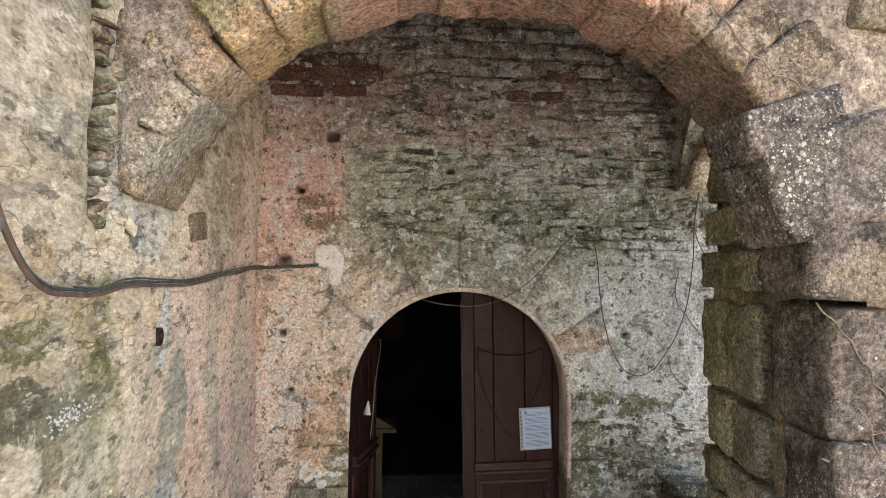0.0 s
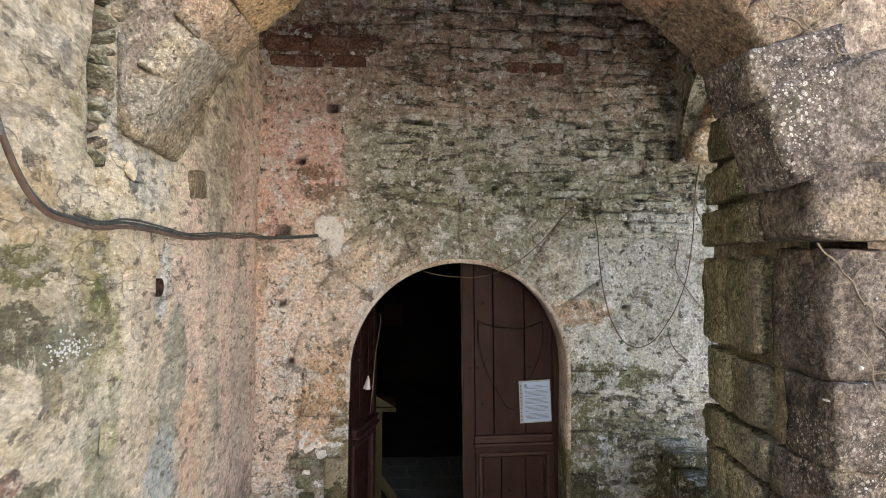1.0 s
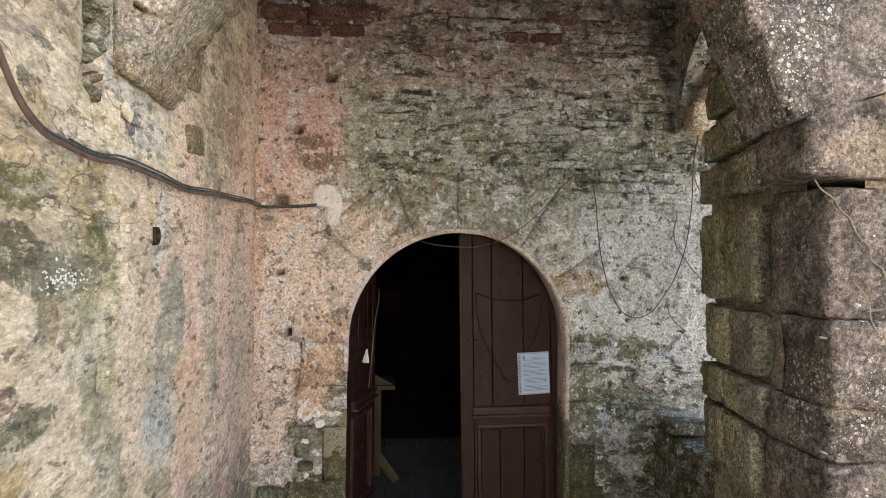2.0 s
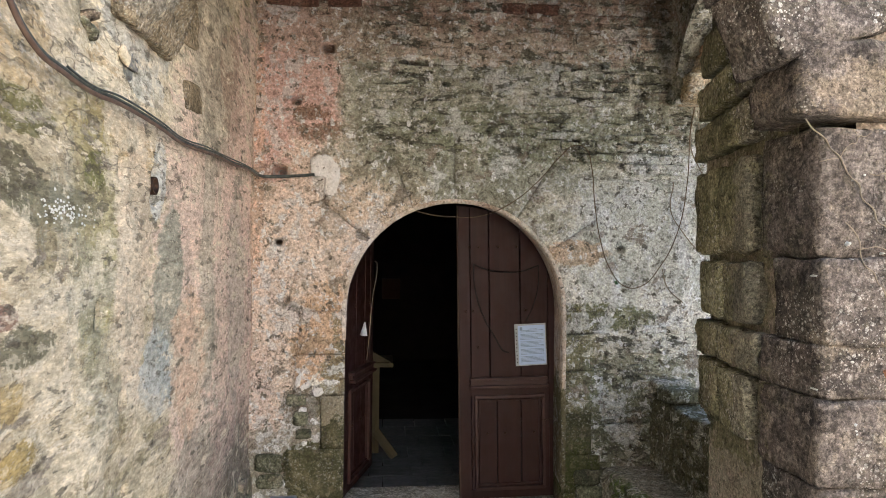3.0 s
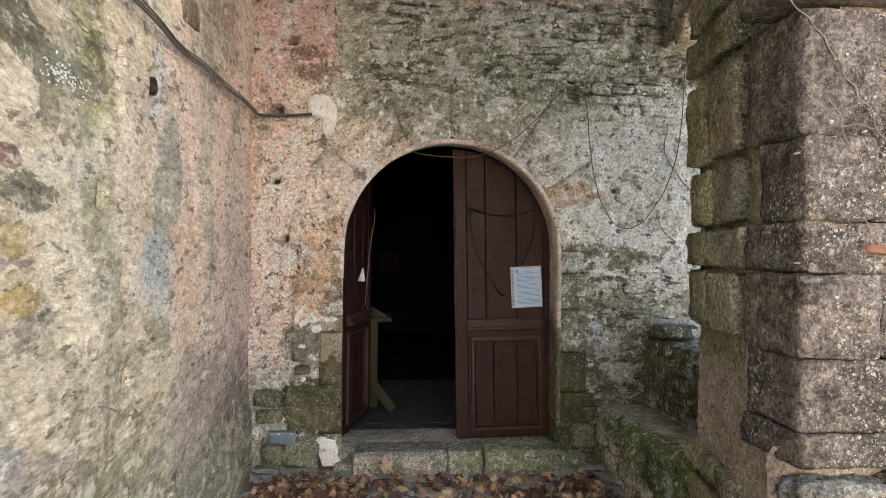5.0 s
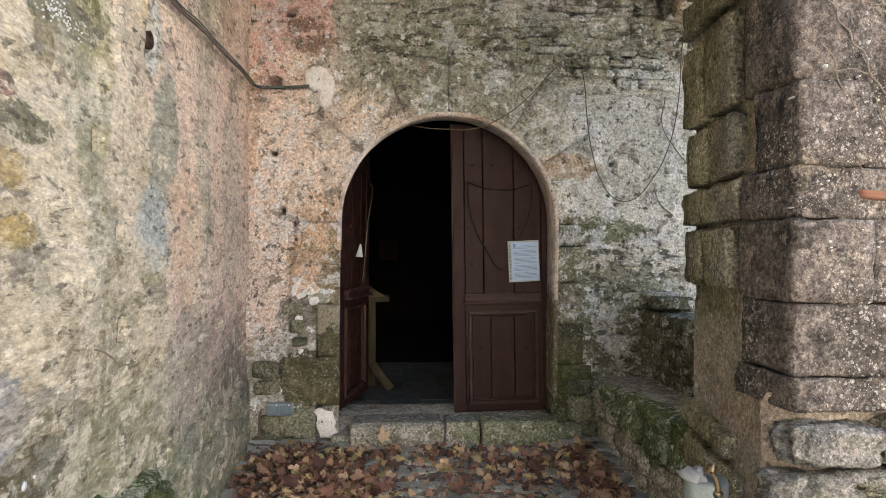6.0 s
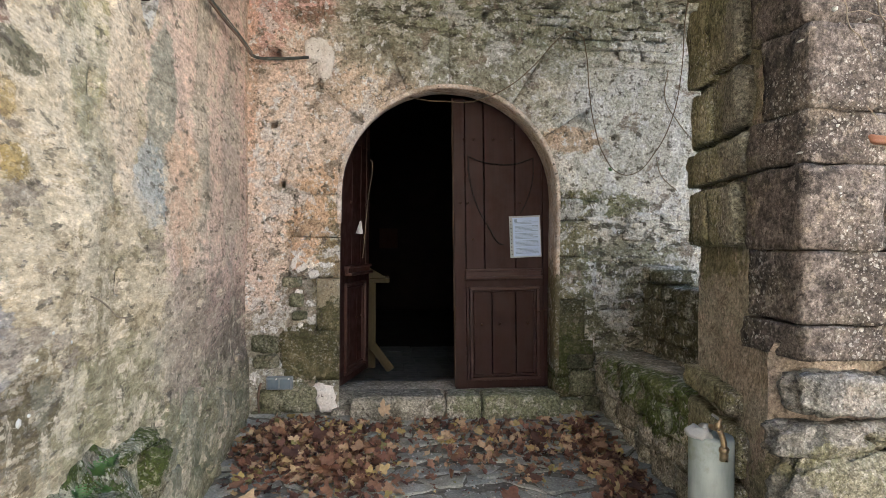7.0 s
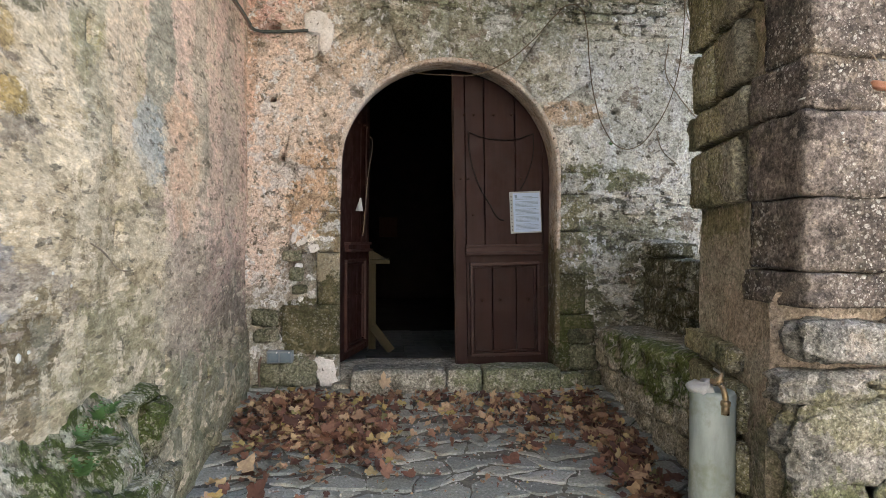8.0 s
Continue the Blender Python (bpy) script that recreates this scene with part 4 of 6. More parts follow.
def block(x0, x1, y0, y1, z0, z1, seed=0, n=7, splay=0.0):
    """A dressed block with a worn, slightly pillowed front."""
    bm = bmesh.new()
    grid = {}
    for i in range(n + 1):
        for j in range(n + 1):
            x, z = x0 + (x1 - x0) * i / n, z0 + (z1 - z0) * j / n
            edge = min(i, n - i, j, n - j)
            d = 0.0015 * min(edge, 1) + 0.012 * noise.noise(Vector((x * 5, z * 5, seed))) + 0.006 * noise.noise(Vector((x * 17, z * 17, seed)))
            grid[i, j] = bm.verts.new((x, y0 - d, z))
    for i in range(n):
        for j in range(n):
            bm.faces.new((grid[i, j], grid[i + 1, j], grid[i + 1, j + 1], grid[i, j + 1]))
    rim = [grid[i, 0] for i in range(n + 1)] + [grid[n, j] for j in range(1, n + 1)] + [grid[i, n] for i in range(n - 1, -1, -1)] + [grid[0, j] for j in range(n - 1, 0, -1)]
    inner = x0 if splay > 0 else x1
    back = [bm.verts.new((v.co.x + (splay if abs(v.co.x - inner) < 1e-4 else 0), y1, v.co.z)) for v in rim]
    for k in range(len(rim)):
        bm.faces.new((rim[(k + 1) % len(rim)], rim[k], back[k], back[(k + 1) % len(rim)]))
    return bm


JL, JR = DOOR_X - DOOR_R, DOOR_X + DOOR_R
for z0, z1, w, mat in ((0.14, 0.33, 0.14, back_mat), (0.335, 0.655, 0.372, damp_mat), (0.66, 1.00, 0.15, damp_mat), (1.005, 1.27, 0.33, back_mat), (1.275, 1.552, 0.30, back_mat)):
    smooth(part("jamb_stone", block(JL - w, JL, WALL_Y - 0.016, 4.655, z0, z1, z0, splay=-SPLAY), mat, surround))
for z0, z1, w, mat in ((0.14, 0.33, 0.18, damp_mat), (0.335, 0.585, 0.26, damp_mat), (0.59, 0.86, 0.20, damp_mat), (0.865, 1.15, 0.28, back_mat), (1.155, 1.40, 0.19, back_mat), (1.405, 1.552, 0.30, back_mat)):
    smooth(part("jamb_stone", block(JR, JR + w, WALL_Y - 0.016, 4.655, z0, z1, z0 + 9, splay=SPLAY), mat, surround))
# limewash coat on the reveal, worn off towards the foot
bm = bmesh.new()
outline = [(JL, 1.37 + 0.09 * k) for k in range(2)] + [(DOOR_X + DOOR_R * math.cos(a), DOOR_Z + DOOR_R * math.sin(a)) for a in (math.pi * (1 - k / 40) for k in range(41))] + [(JR, 1.46 - 0.09 * k) for k in range(13)]
strips = []
for k, (x, z) in enumerate(outline):
    d = Vector((x - DOOR_X, 0, max(0.0, z - DOOR_Z))).normalized()
    w = 0.003 * noise.noise(Vector((x * 9, 0, z * 9)))
    strips.append([bm.verts.new(Vector((x, y, z)) + d * (f * SPLAY + lift + w)) for y, f, lift in ((WALL_Y - 0.024, 0, 0.022), (WALL_Y - 0.026, 0, 0.002), (WALL_Y - 0.012, 0, -0.007), (4.50, 0.5, -0.006), (4.656, 1, -0.004))])
for a, b in zip(strips, strips[1:]):
    for k in range(4):
        bm.faces.new((a[k], a[k + 1], b[k + 1], b[k]))
smooth(part("limewash_coat", bm, coat_mat, surround, "worn pinkish white limewash on the reveal"))

doorstep = empty("doorstep", pose(0, 0, 0), "worn granite doorstep of blocks with green algae", "step", kind="structure")
sill_rocks = stone_set("step_stone", sill_mat, 5, 0.035, 14, 6)
for x0, x1, y0, top in ((-0.27, 0.335, 4.16, SILL + 0.01), (0.345, 0.575, 4.18, SILL), (0.585, 1.10, 4.17, SILL + 0.005), (1.09, 1.28, 4.24, SILL - 0.05), (-0.40, -0.26, 4.27, SILL - 0.10)):
    lay("step_stone", sill_rocks, doorstep, ((x0 + x1) / 2, (y0 + 4.42) / 2, (top - 0.06) / 2), ((x1 - x0), 4.42 - y0, top + 0.06))
smooth(part("threshold", block(JL - 0.1, JR + 0.1, 4.40, 4.95, -0.1, SILL - 0.06), sill_mat, doorstep, "dark worn stone threshold"))


# ---- the double door ----
LEAF_W, LEAF_T, LEAF_R = 0.735, 0.045, DOOR_R + 0.02


def leaf_top(s):
    """Height of a leaf's head, s metres from its hinge."""
    return DOOR_Z - 0.205 + math.sqrt(max(0.0, LEAF_R ** 2 - (LEAF_R - s) ** 2))


def plank(s0, s1, y0, y1, z0, top=None, n=5):
    bm = bmesh.new()
    ss = [s0 + (s1 - s0) * k / n for k in range(n + 1)]
    front = [(s0, z0), (s1, z0)] + ([(s, leaf_top(s)) for s in reversed(ss)] if top is None else [(s1, top), (s0, top)])
    a = [bm.verts.new((x, y0, z)) for x, z in front]
    b = [bm.verts.new((x, y1, z)) for x, z in front]
    bm.faces.new(a)
    bm.faces.new(list(reversed(b)))
    for k in range(len(a)):
        bm.faces.new((a[k], b[k], b[(k + 1) % len(a)], a[(k + 1) % len(a)]))
    bmesh.ops.recalc_face_normals(bm, faces=bm.faces)
    bmesh.ops.bevel(bm, geom=[e for e in bm.edges if abs(e.verts[0].co.y - e.verts[1].co.y) < 1e-6 and e.verts[0].co.y < y0 + 1e-4], offset=0.003, segments=1, affect="EDGES")
    return bm


stud_mesh = bpy.data.meshes.new("stud")
bm = bmesh.new()
bmesh.ops.create_uvsphere(bm, u_segments=10, v_segments=6, radius=0.010)
bm.to_mesh(stud_mesh)
bm.free()
stud_mesh.materials.append(iron_mat)
stud_mesh.polygons.foreach_set("use_smooth", [True] * len(stud_mesh.polygons))


def door_leaf(name, m, flip, label):
    """A planked leaf, hinge at its origin, s runs towards the meeting edge; flip for a hinge on the other side."""
    leaf = empty(name, m @ Matrix.Diagonal((-1 if flip else 1, 1, 1, 1)), label, "door")
    part("stile", plank(0.0, 0.085, 0, LEAF_T, 0), door_mat, leaf)
    box_part("stile_inset", (0.086, 0.118, 0.006, LEAF_T, 0.06, 0.73), door_mat, leaf, "", 0.002)
    edges = [0.088, 0.29, 0.517, 0.655]
    for a, b in zip(edges, edges[1:]):
        part("board", plank(a, b - 0.006, 0.006 + rng.uniform(0, 0.002), LEAF_T, 0.83), door_mat, leaf)
    part("stile", plank(0.655, LEAF_W, 0, LEAF_T, 0), door_mat, leaf)
    part("edge_strip", plank(LEAF_W + 0.0005, LEAF_W + 0.008, 0.004, LEAF_T - 0.004, 0.01), door_edge_mat, leaf, "worn bare meeting edge")
    # moulded middle rail
    rail = box_part("rail", (0.11, 0.66, -0.028, 0.02, 0.80, 0.862), lit_dusty_door_mat, leaf, "moulded middle rail, dusty and painted lighter for caught light", 0.004)
    box_part("moulding", (0.098, 0.668, -0.056, 0.0, 0.790, 0.812), lit_dusty_door_mat, rail, "", 0.008)
    box_part("moulding", (0.104, 0.664, -0.044, 0.0, 0.846, 0.865), lit_dusty_door_mat, rail, "", 0.006)
    # framed lower panel of three boards
    box_part("lower_rail", (0.085, 0.655, 0.002, LEAF_T, 0.0, 0.06), door_mat, leaf, "", 0.003)
    box_part("upper_rail", (0.085, 0.655, 0.002, LEAF_T, 0.73, 0.83), door_mat, leaf, "", 0.003)
    for a, b in ((0.118, 0.288), (0.291, 0.464), (0.467, 0.652)):
        box_part("panel_board", (a, b - 0.004, 0.018, LEAF_T - 0.004, 0.06, 0.73), door_mat, leaf, "", 0.002)
    for a, b, z0, z1 in (((0.118, 0.630, 0.710, 0.735), (0.118, 0.630, 0.055, 0.080), (0.118, 0.140, 0.080, 0.710), (0.608, 0.630, 0.080, 0.710))):
        box_part("bead", (a, b, -0.014, 0.03, z0, z1), lit_dusty_door_mat, leaf, "", 0.006)
    for a, b, z0, z1 in (((0.148, 0.600, 0.690, 0.702), (0.148, 0.600, 0.088, 0.100), (0.148, 0.160, 0.100, 0.690), (0.588, 0.600, 0.100, 0.690))):
        box_part("bead", (a, b, 0.002, 0.03, z0, z1), door_mat, leaf, "", 0.004)
    for s, z in ((0.20, 0.46), (0.41, 0.46), (0.54, 0.46), (0.687, 1.34), (0.634, 1.34), (0.66, 1.80), (0.587, 1.80), (0.443, 1.80), (0.31, 1.80), (0.60, 1.08), (0.25, 1.34)):
        ob = new("stud", stud_mesh)
        ob.parent = leaf
        ob.location = (s, 0.003, z)
    return leaf


HINGE_R, HINGE_L = 1.200, JL - 0.022
right_leaf = door_leaf("door_leaf", pose(HINGE_R, 4.662, 0.205, 0, -1.2, 0), True, "closed oxblood-painted plank door leaf above the doorstep")
left_leaf = door_leaf("door_leaf", pose(HINGE_L, 4.70, 0.205, 0, 0, 75), False, "open oxblood-painted plank door leaf swung into the nave")
latch = tube("latch", [(0.05, -0.006, 0.555), (0.08, -0.02, 0.56), (0.12, -0.015, 0.55), (0.155, -0.006, 0.555)], 0.0035, iron_mat, right_leaf, "bent rusty wire latch")

# notice in a punched sleeve on the closed leaf
notice = empty("notice", pose(0.956, 4.640, 1.295, 0, -3.0, 0) @ Matrix.Diagonal((0.94, 1, 0.95, 1)), "printed notice in a clear punched plastic sleeve", "notice")
box_part("sleeve", (-0.122, 0.122, -0.002, 0.002, -0.158, 0.158), sleeve_mat, notice, "clear plastic sleeve with white punched margin", 0.001)
sheet_ob = box_part("paper_sheet", (-0.096, 0.114, -0.006, -0.003, -0.149, 0.146), paper_mat, notice, "bluish white printed page", 0.0005)
for k in range(27):
    z = 0.118 - 0.0094 * k
    if k in (3, 9, 15, 21):
        continue
    x0, x1 = (-0.08, 0.10 - (0.07 * rng.random() if rng.random() < 0.3 else 0.0))
    if k == 0:
        x0, x1 = -0.02, 0.05
    box_part("text_line", (x0, x1, -0.0085, -0.0065, z - 0.0016, z + 0.0016), ink_mat, sheet_ob, bevel=0)
box_part("emblem", (-0.082, -0.062, -0.0085, -0.0065, 0.112, 0.134), ink_mat, sheet_ob, bevel=0)
for k in range(10):
    box_part("punch_hole", (-0.113, -0.106, -0.0045, -0.0025, -0.135 + 0.028 * k, -0.127 + 0.028 * k), dark_cord_mat, notice, bevel=0)

# thin cord pinned over the closed leaf, in a swag and a point
Y = 4.650
hanging = empty("cord", pose(0, 0, 0), "thin dark cord pinned in a drooping triangle on the door", "cord", "cords")
tube("swag", [(0.536, Y, 1.87), (0.62, Y, 1.835), (0.74, Y, 1.815), (0.88, Y, 1.82), (1.01, Y, 1.865)], 0.005, dark_cord_mat, hanging)
tube("drop", [(0.536, Y, 1.87), (0.545, Y, 1.72), (0.60, Y, 1.52), (0.70, Y, 1.34), (0.765, Y, 1.245), (0.80, Y, 1.235)], 0.0052, dark_cord_mat, hanging)
tube("drop", [(1.01, Y, 1.865), (1.01, Y, 1.72), (0.965, Y, 1.55), (0.92, Y, 1.46)], 0.004, dark_cord_mat, hanging)

# key cord with a white tag on the open leaf
tag = empty("cord", pose(0, 0, 0), "pale cord with a white tag hanging on the open door", "cord")
tube("cord", [(-0.17, 5.06, 1.88), (-0.155, 5.12, 1.86), (-0.185, 5.11, 1.6), (-0.20, 5.08, 1.42), (-0.215, 5.08, 1.22), (-0.225, 5.08, 1.12)], 0.004, root_mat, tag)
bm = bmesh.new()
bmesh.ops.create_cone(bm, cap_ends=True, segments=5, radius1=0.032, radius2=0.006, depth=0.10)
tag_body = part("tag", bm, white_mat, tag, "creased white tag")
tag_body.matrix_basis = pose(-0.245, 5.06, 1.36, 0, 4, 20)

# pine desk with a sloping top and a leaning board, in the dark behind the open leaf
desk = empty("lectern", pose(0, 0, 0), "bare pine lectern with sloping top inside the doorway", "lectern")
box_part("post", (-0.20, -0.13, 6.30, 6.38, 0.03, 0.86), grey_wood_mat, desk)
box_part("post", (-0.75, -0.68, 6.30, 6.38, 0.03, 0.86), grey_wood_mat, desk)
box_part("shelf", (-0.80, 0.0, 6.25, 6.75, 0.86, 0.90), grey_wood_mat, desk)
bm = bmesh.new()
v = [bm.verts.new(p) for p in ((-0.78, 6.30, 0.90), (-0.02, 6.30, 0.90), (-0.24, 6.30, 1.03), (-0.78, 6.30, 1.06), (-0.78, 6.33, 0.90), (-0.02, 6.33, 0.90), (-0.24, 6.33, 1.03), (-0.78, 6.33, 1.06))]
for q in ((0, 1, 2, 3), (7, 6, 5, 4), (0, 4, 5, 1), (1, 5, 6, 2), (2, 6, 7, 3), (3, 7, 4, 0)):
    bm.faces.new([v[i] for i in q])
part("side_board", bm, grey_wood_mat, desk)
lean = box_part("plank", (-0.04, 0.04, -0.012, 0.012, 0.0, 0.30), grey_wood_mat, None, bevel=0.003)
tagged(lean, "short pine offcut leaning against the lectern foot", "plank")
lean.matrix_basis = pose(0.02, 6.15, 0.035, -12, -38, 0)
# dark box stands in for a shaded niche in the far wall
niche = tagged(box_part("cupboard", (-0.12, 0.22, 11.95, 12.18, 1.15, 1.52), iron_mat, bevel=0.01), "dark box standing for a niche in the far nave wall", "cupboard")

# ---- wall fittings ----
def bent_tube_on_left(name, pts, radius, mat, parent=None, label="", out=0.03):
    return tube(name, [(LEFT_X + out + dx, y, z) for y, z, dx in pts], radius, mat, parent, label, 3)


cable = empty("cable", pose(0, 0, 0), "thick black cable on a rusty conduit clipped along the wall", "cable")
run = [(1.40, 2.86, 0.01), (1.46, 2.62, 0.015), (1.55, 2.46, 0.02), (1.66, 2.385, 0.02), (1.80, 2.365, 0.02), (1.95, 2.36, 0.015), (2.15, 2.375, 0.01), (2.45, 2.37, 0.02), (2.75, 2.365, 0.01), (3.05, 2.38, 0.02), (3.25, 2.395, 0.015), (3.6, 2.405, 0.015), (3.9, 2.425, 0.015), (4.25, 2.425, 0.015)]
bent_tube_on_left("sheath", run, 0.0048, cable_mat, cable)
bent_tube_on_left("sheath", [(y, z + 0.009 + 0.004 * math.sin(9 * y), dx + 0.004) for y, z, dx in run[4:]], 0.0034, cable_mat, cable)
bent_tube_on_left("conduit", [(y, z - 0.012, dx + 0.001) for y, z, dx in run], 0.0066, pipe_mat, cable, "rusty brown conduit")
tube("end", [(LEFT_X + 0.04, 4.25, 2.425), (-0.88, 4.315, 2.425), (-0.80, 4.335, 2.428), (-0.66, 4.335, 2.436), (-0.56, 4.335, 2.446)], 0.010, cable_mat, cable)
drainpipe = empty("drainpipe", pose(0, 0, 0), "brown drainpipe with galvanised clips on the wall", "pipe")
tube("pipe", [(LEFT_X + 0.075, 1.36, 2.35), (LEFT_X + 0.075, 1.36, 3.0), (LEFT_X + 0.075, 1.36, 4.2)], 0.03, pipe_mat, drainpipe)
for z in (2.50, 2.97):
    box_part("clip", (LEFT_X + 0.0, LEFT_X + 0.112, 1.32, 1.40, z - 0.012, z + 0.012), steel_mat, drainpipe, "", 0.003)

# dark tube added inside the wall hole, standing for the shade in it
hole_liner = empty("hole_liner", pose(LEFT_X - 0.004, 2.592, 2.165, 0, 90, 0), "dark liner added so the hole in the wall looks black", "pipe")
lathe("pipe", [(0.026, -0.125), (0.027, 0.0), (0.034, 0.0), (0.034, -0.125)], iron_mat, hole_liner)

socket = empty("socket_box", pose(-0.73, 4.318, 0.325), "grey plastic double weatherproof socket box on the wall", "socket")
box_part("housing", (-0.083, 0.083, -0.03, 0.03, -0.04, 0.04), plastic_mat, socket, "", 0.008)
for x in (-0.039, 0.039):
    box_part("lid", (x - 0.034, x + 0.034, -0.042, -0.028, -0.03, 0.03), lid_mat, socket, "blue-grey hinged lid", 0.005)
    box_part("hinge", (x + 0.018, x + 0.026, -0.046, -0.03, 0.028, 0.036), white_mat, socket, "", 0.001)
tube("pipe", [(-0.13, -0.0, -0.20), (-0.132, -0.004, -0.05), (-0.12, 0.0, 0.0)], 0.008, pipe_mat, socket, "short rusty conduit")

Y = WALL_Y - 0.035
rope = tagged(tube("rope", [(0.06, 4.47, 2.25), (0.16, 4.40, 2.21), (0.34, 4.335, 2.185), (0.52, 4.33, 2.19), (0.72, Y, 2.27), (0.92, Y, 2.43), (1.08, Y, 2.61), (1.165, Y, 2.68), (1.25, Y, 2.665), (1.29, Y, 2.55), (1.315, Y, 2.30), (1.355, Y, 2.05), (1.43, Y, 1.84), (1.53, Y, 1.73), (1.64, Y, 1.73), (1.78, Y, 1.87), (1.90, Y, 2.10), (1.97, Y, 2.45), (1.99, Y, 2.80), (2.02, Y, 2.98)], 0.0036, cord_mat), "old brown cord looped loosely across the wall", "rope")
for pts in (((2.03, 2.98), (2.0, 2.7), (2.09, 2.5)), ((2.05, 2.95), (2.08, 2.72), (2.16, 2.55)), ((1.88, 2.45), (1.86, 2.25), (1.95, 2.1), (2.08, 1.95)), ((1.80, 1.85), (1.84, 1.72), (1.95, 1.62))):
    tagged(tube("root", [(x, WALL_Y - 0.02, z) for x, z in pts], 0.004, root_mat), "thin dry root clinging to the wall", "root", "dry roots")

def wander(pts, amount=0.012):
    """A stem's course, with small kinks between its turning points."""
    out = []
    for (x0, z0), (x1, z1) in zip(pts, pts[1:]):
        for k in range(4):
            f = k / 4
            out.append((x0 + (x1 - x0) * f + rng.uniform(-amount, amount), z0 + (z1 - z0) * f + rng.uniform(-amount, amount)))
    return out + [pts[-1]]


# dry ivy stems on the pier and arch
for pts, r in ((((0.80, 3.30), (0.93, 3.12), (1.02, 3.05), (1.12, 2.99), (1.20, 2.93), (1.32, 2.86), (1.38, 2.78), (1.42, 2.66), (1.47, 2.50)), 0.006),
               (((1.10, 3.30), (1.06, 3.16), (1.10, 3.05), (1.14, 2.98)), 0.005), (((0.93, 3.08), (1.02, 3.08)), 0.004),
               (((1.10, 2.88), (1.17, 2.80), (1.22, 2.70), (1.235, 2.58), (1.225, 2.45), (1.215, 2.35)), 0.005),
               (((1.22, 2.86), (1.30, 2.83), (1.36, 2.83)), 0.004), (((1.15, 2.34), (1.25, 2.22), (1.33, 2.10), (1.42, 1.98), (1.50, 1.85), (1.56, 1.75)), 0.005),
               (((1.28, 2.02), (1.34, 1.90), (1.40, 1.80)), 0.004), (((1.30, 1.95), (1.45, 1.94)), 0.003), (((1.22, 1.85), (1.32, 1.74), (1.43, 1.62)), 0.004),
               (((1.46, 1.86), (1.52, 1.72), (1.55, 1.60)), 0.004), (((1.20, 2.20), (1.30, 2.26), (1.36, 2.30)), 0.003), (((1.36, 2.18), (1.45, 2.16), (1.53, 2.20)), 0.003)):
    tagged(tube("ivy_stem", [(x, float(mouth_y(x)) - 0.046 + 0.004 * math.sin(23 * x + 9 * z), z) for x, z in wander(pts)], 0.5 * r, root_mat), "dry leafless ivy stem on the stone pier", "ivy stem", "ivy stems")

# standpipe: a concrete-filled pipe with a brass tap
POST = (1.125, 2.335)
stand = empty("standpipe", pose(*POST, -0.09), "grey-green concrete standpipe with a brass tap", "tap")
lathe("pillar", [(0.079, 0.0), (0.080, 0.10), (0.0785, 0.40), (0.079, 0.625), (0.074, 0.635), (0.0, 0.637)][:-1], concrete_mat, stand)
me = rock_mesh("chip", 3, 0.3, 3, 3)
me.materials.append(broken_mat)
chip = part_of("broken_top", me, broken_mat, stand, "broken concrete lump")
chip.matrix_basis = pose(-0.045, 0.0, 0.642, 10, 20, 30) @ Matrix.Diagonal((0.075, 0.09, 0.05, 1))
tap = tube("tap", [(0.0, 0.03, 0.66), (0.015, -0.03, 0.675), (0.022, -0.075, 0.668), (0.026, -0.098, 0.635), (0.028, -0.10, 0.595)], 0.0125, brass_mat, stand, "tarnished brass tap", 4)
tap.matrix_basis = pose(-0.022, 0, 0.105) @ Matrix.Diagonal((0.84, 0.84, 0.84, 1))
lathe("nozzle", [(0.0175, 0.552), (0.0175, 0.580), (0.0155, 0.585), (0.021, 0.59), (0.021, 0.604), (0.014, 0.612)], brass_mat, tap).location = (0.028, -0.10, 0)
lathe("bonnet", [(0.012, 0.0), (0.017, 0.008), (0.017, 0.024), (0.009, 0.03), (0.007, 0.05)], brass_mat, tap).matrix_basis = pose(0.02, -0.055, 0.672, 10, 15, 0)
handle = tube("handle", [(-0.004, -0.06, 0.738), (0.02, -0.058, 0.722), (0.040, -0.056, 0.705)], 0.006, steel_mat, tap, "pale lever handle")
lathe("collar", [(0.021, 0.0), (0.026, 0.01), (0.026, 0.035), (0.02, 0.045)], steel_mat, tap).matrix_basis = pose(-0.012, 0.02, 0.655, 80, 0, 15)

# ---- bench and parapet in the side opening ----
bench = empty("stone_bench", pose(0, 0, 0), "rough stone bench with bright moss along the wall", "bench", kind="structure")
bench_rocks = stone_set("bench_stone", bench_mat, 7, 0.10, 6, 5)
for y0, y1 in ((2.80, 3.22), (3.20, 3.66), (3.64, 4.02), (4.0, 4.36)):
    lay("seat_slab", bench_rocks, bench, (1.63, (y0 + y1) / 2, 0.44 + 0.05 * (4.4 - y0) / 1.6 - 0.02), (0.50, (y1 - y0) * 1.06, 0.16))
for row, (z0, z1) in enumerate(((-0.05, 0.13), (0.11, 0.27), (0.25, 0.40))):
    y = 2.75 + 0.1 * row
    while y < 4.36:
        w = rng.uniform(0.18, 0.36)
        lay("bench_stone", bench_rocks, bench, (1.62 - 0.02 * row, y + w / 2, (z0 + z1) / 2 + 0.02), (0.44, w * 1.08, (z1 - z0) * 1.15), (rng.uniform(-4, 4), rng.uniform(-4, 4), rng.uniform(-4, 4)))
        y += w
parapet = empty("parapet", pose(0, 0, 0), "low ragged stone parapet dark with moss behind the bench", "wall", kind="structure")
box_part("core", (1.80, 2.2, 2.86, 4.38, -0.1, 0.95), bench_mat, parapet)
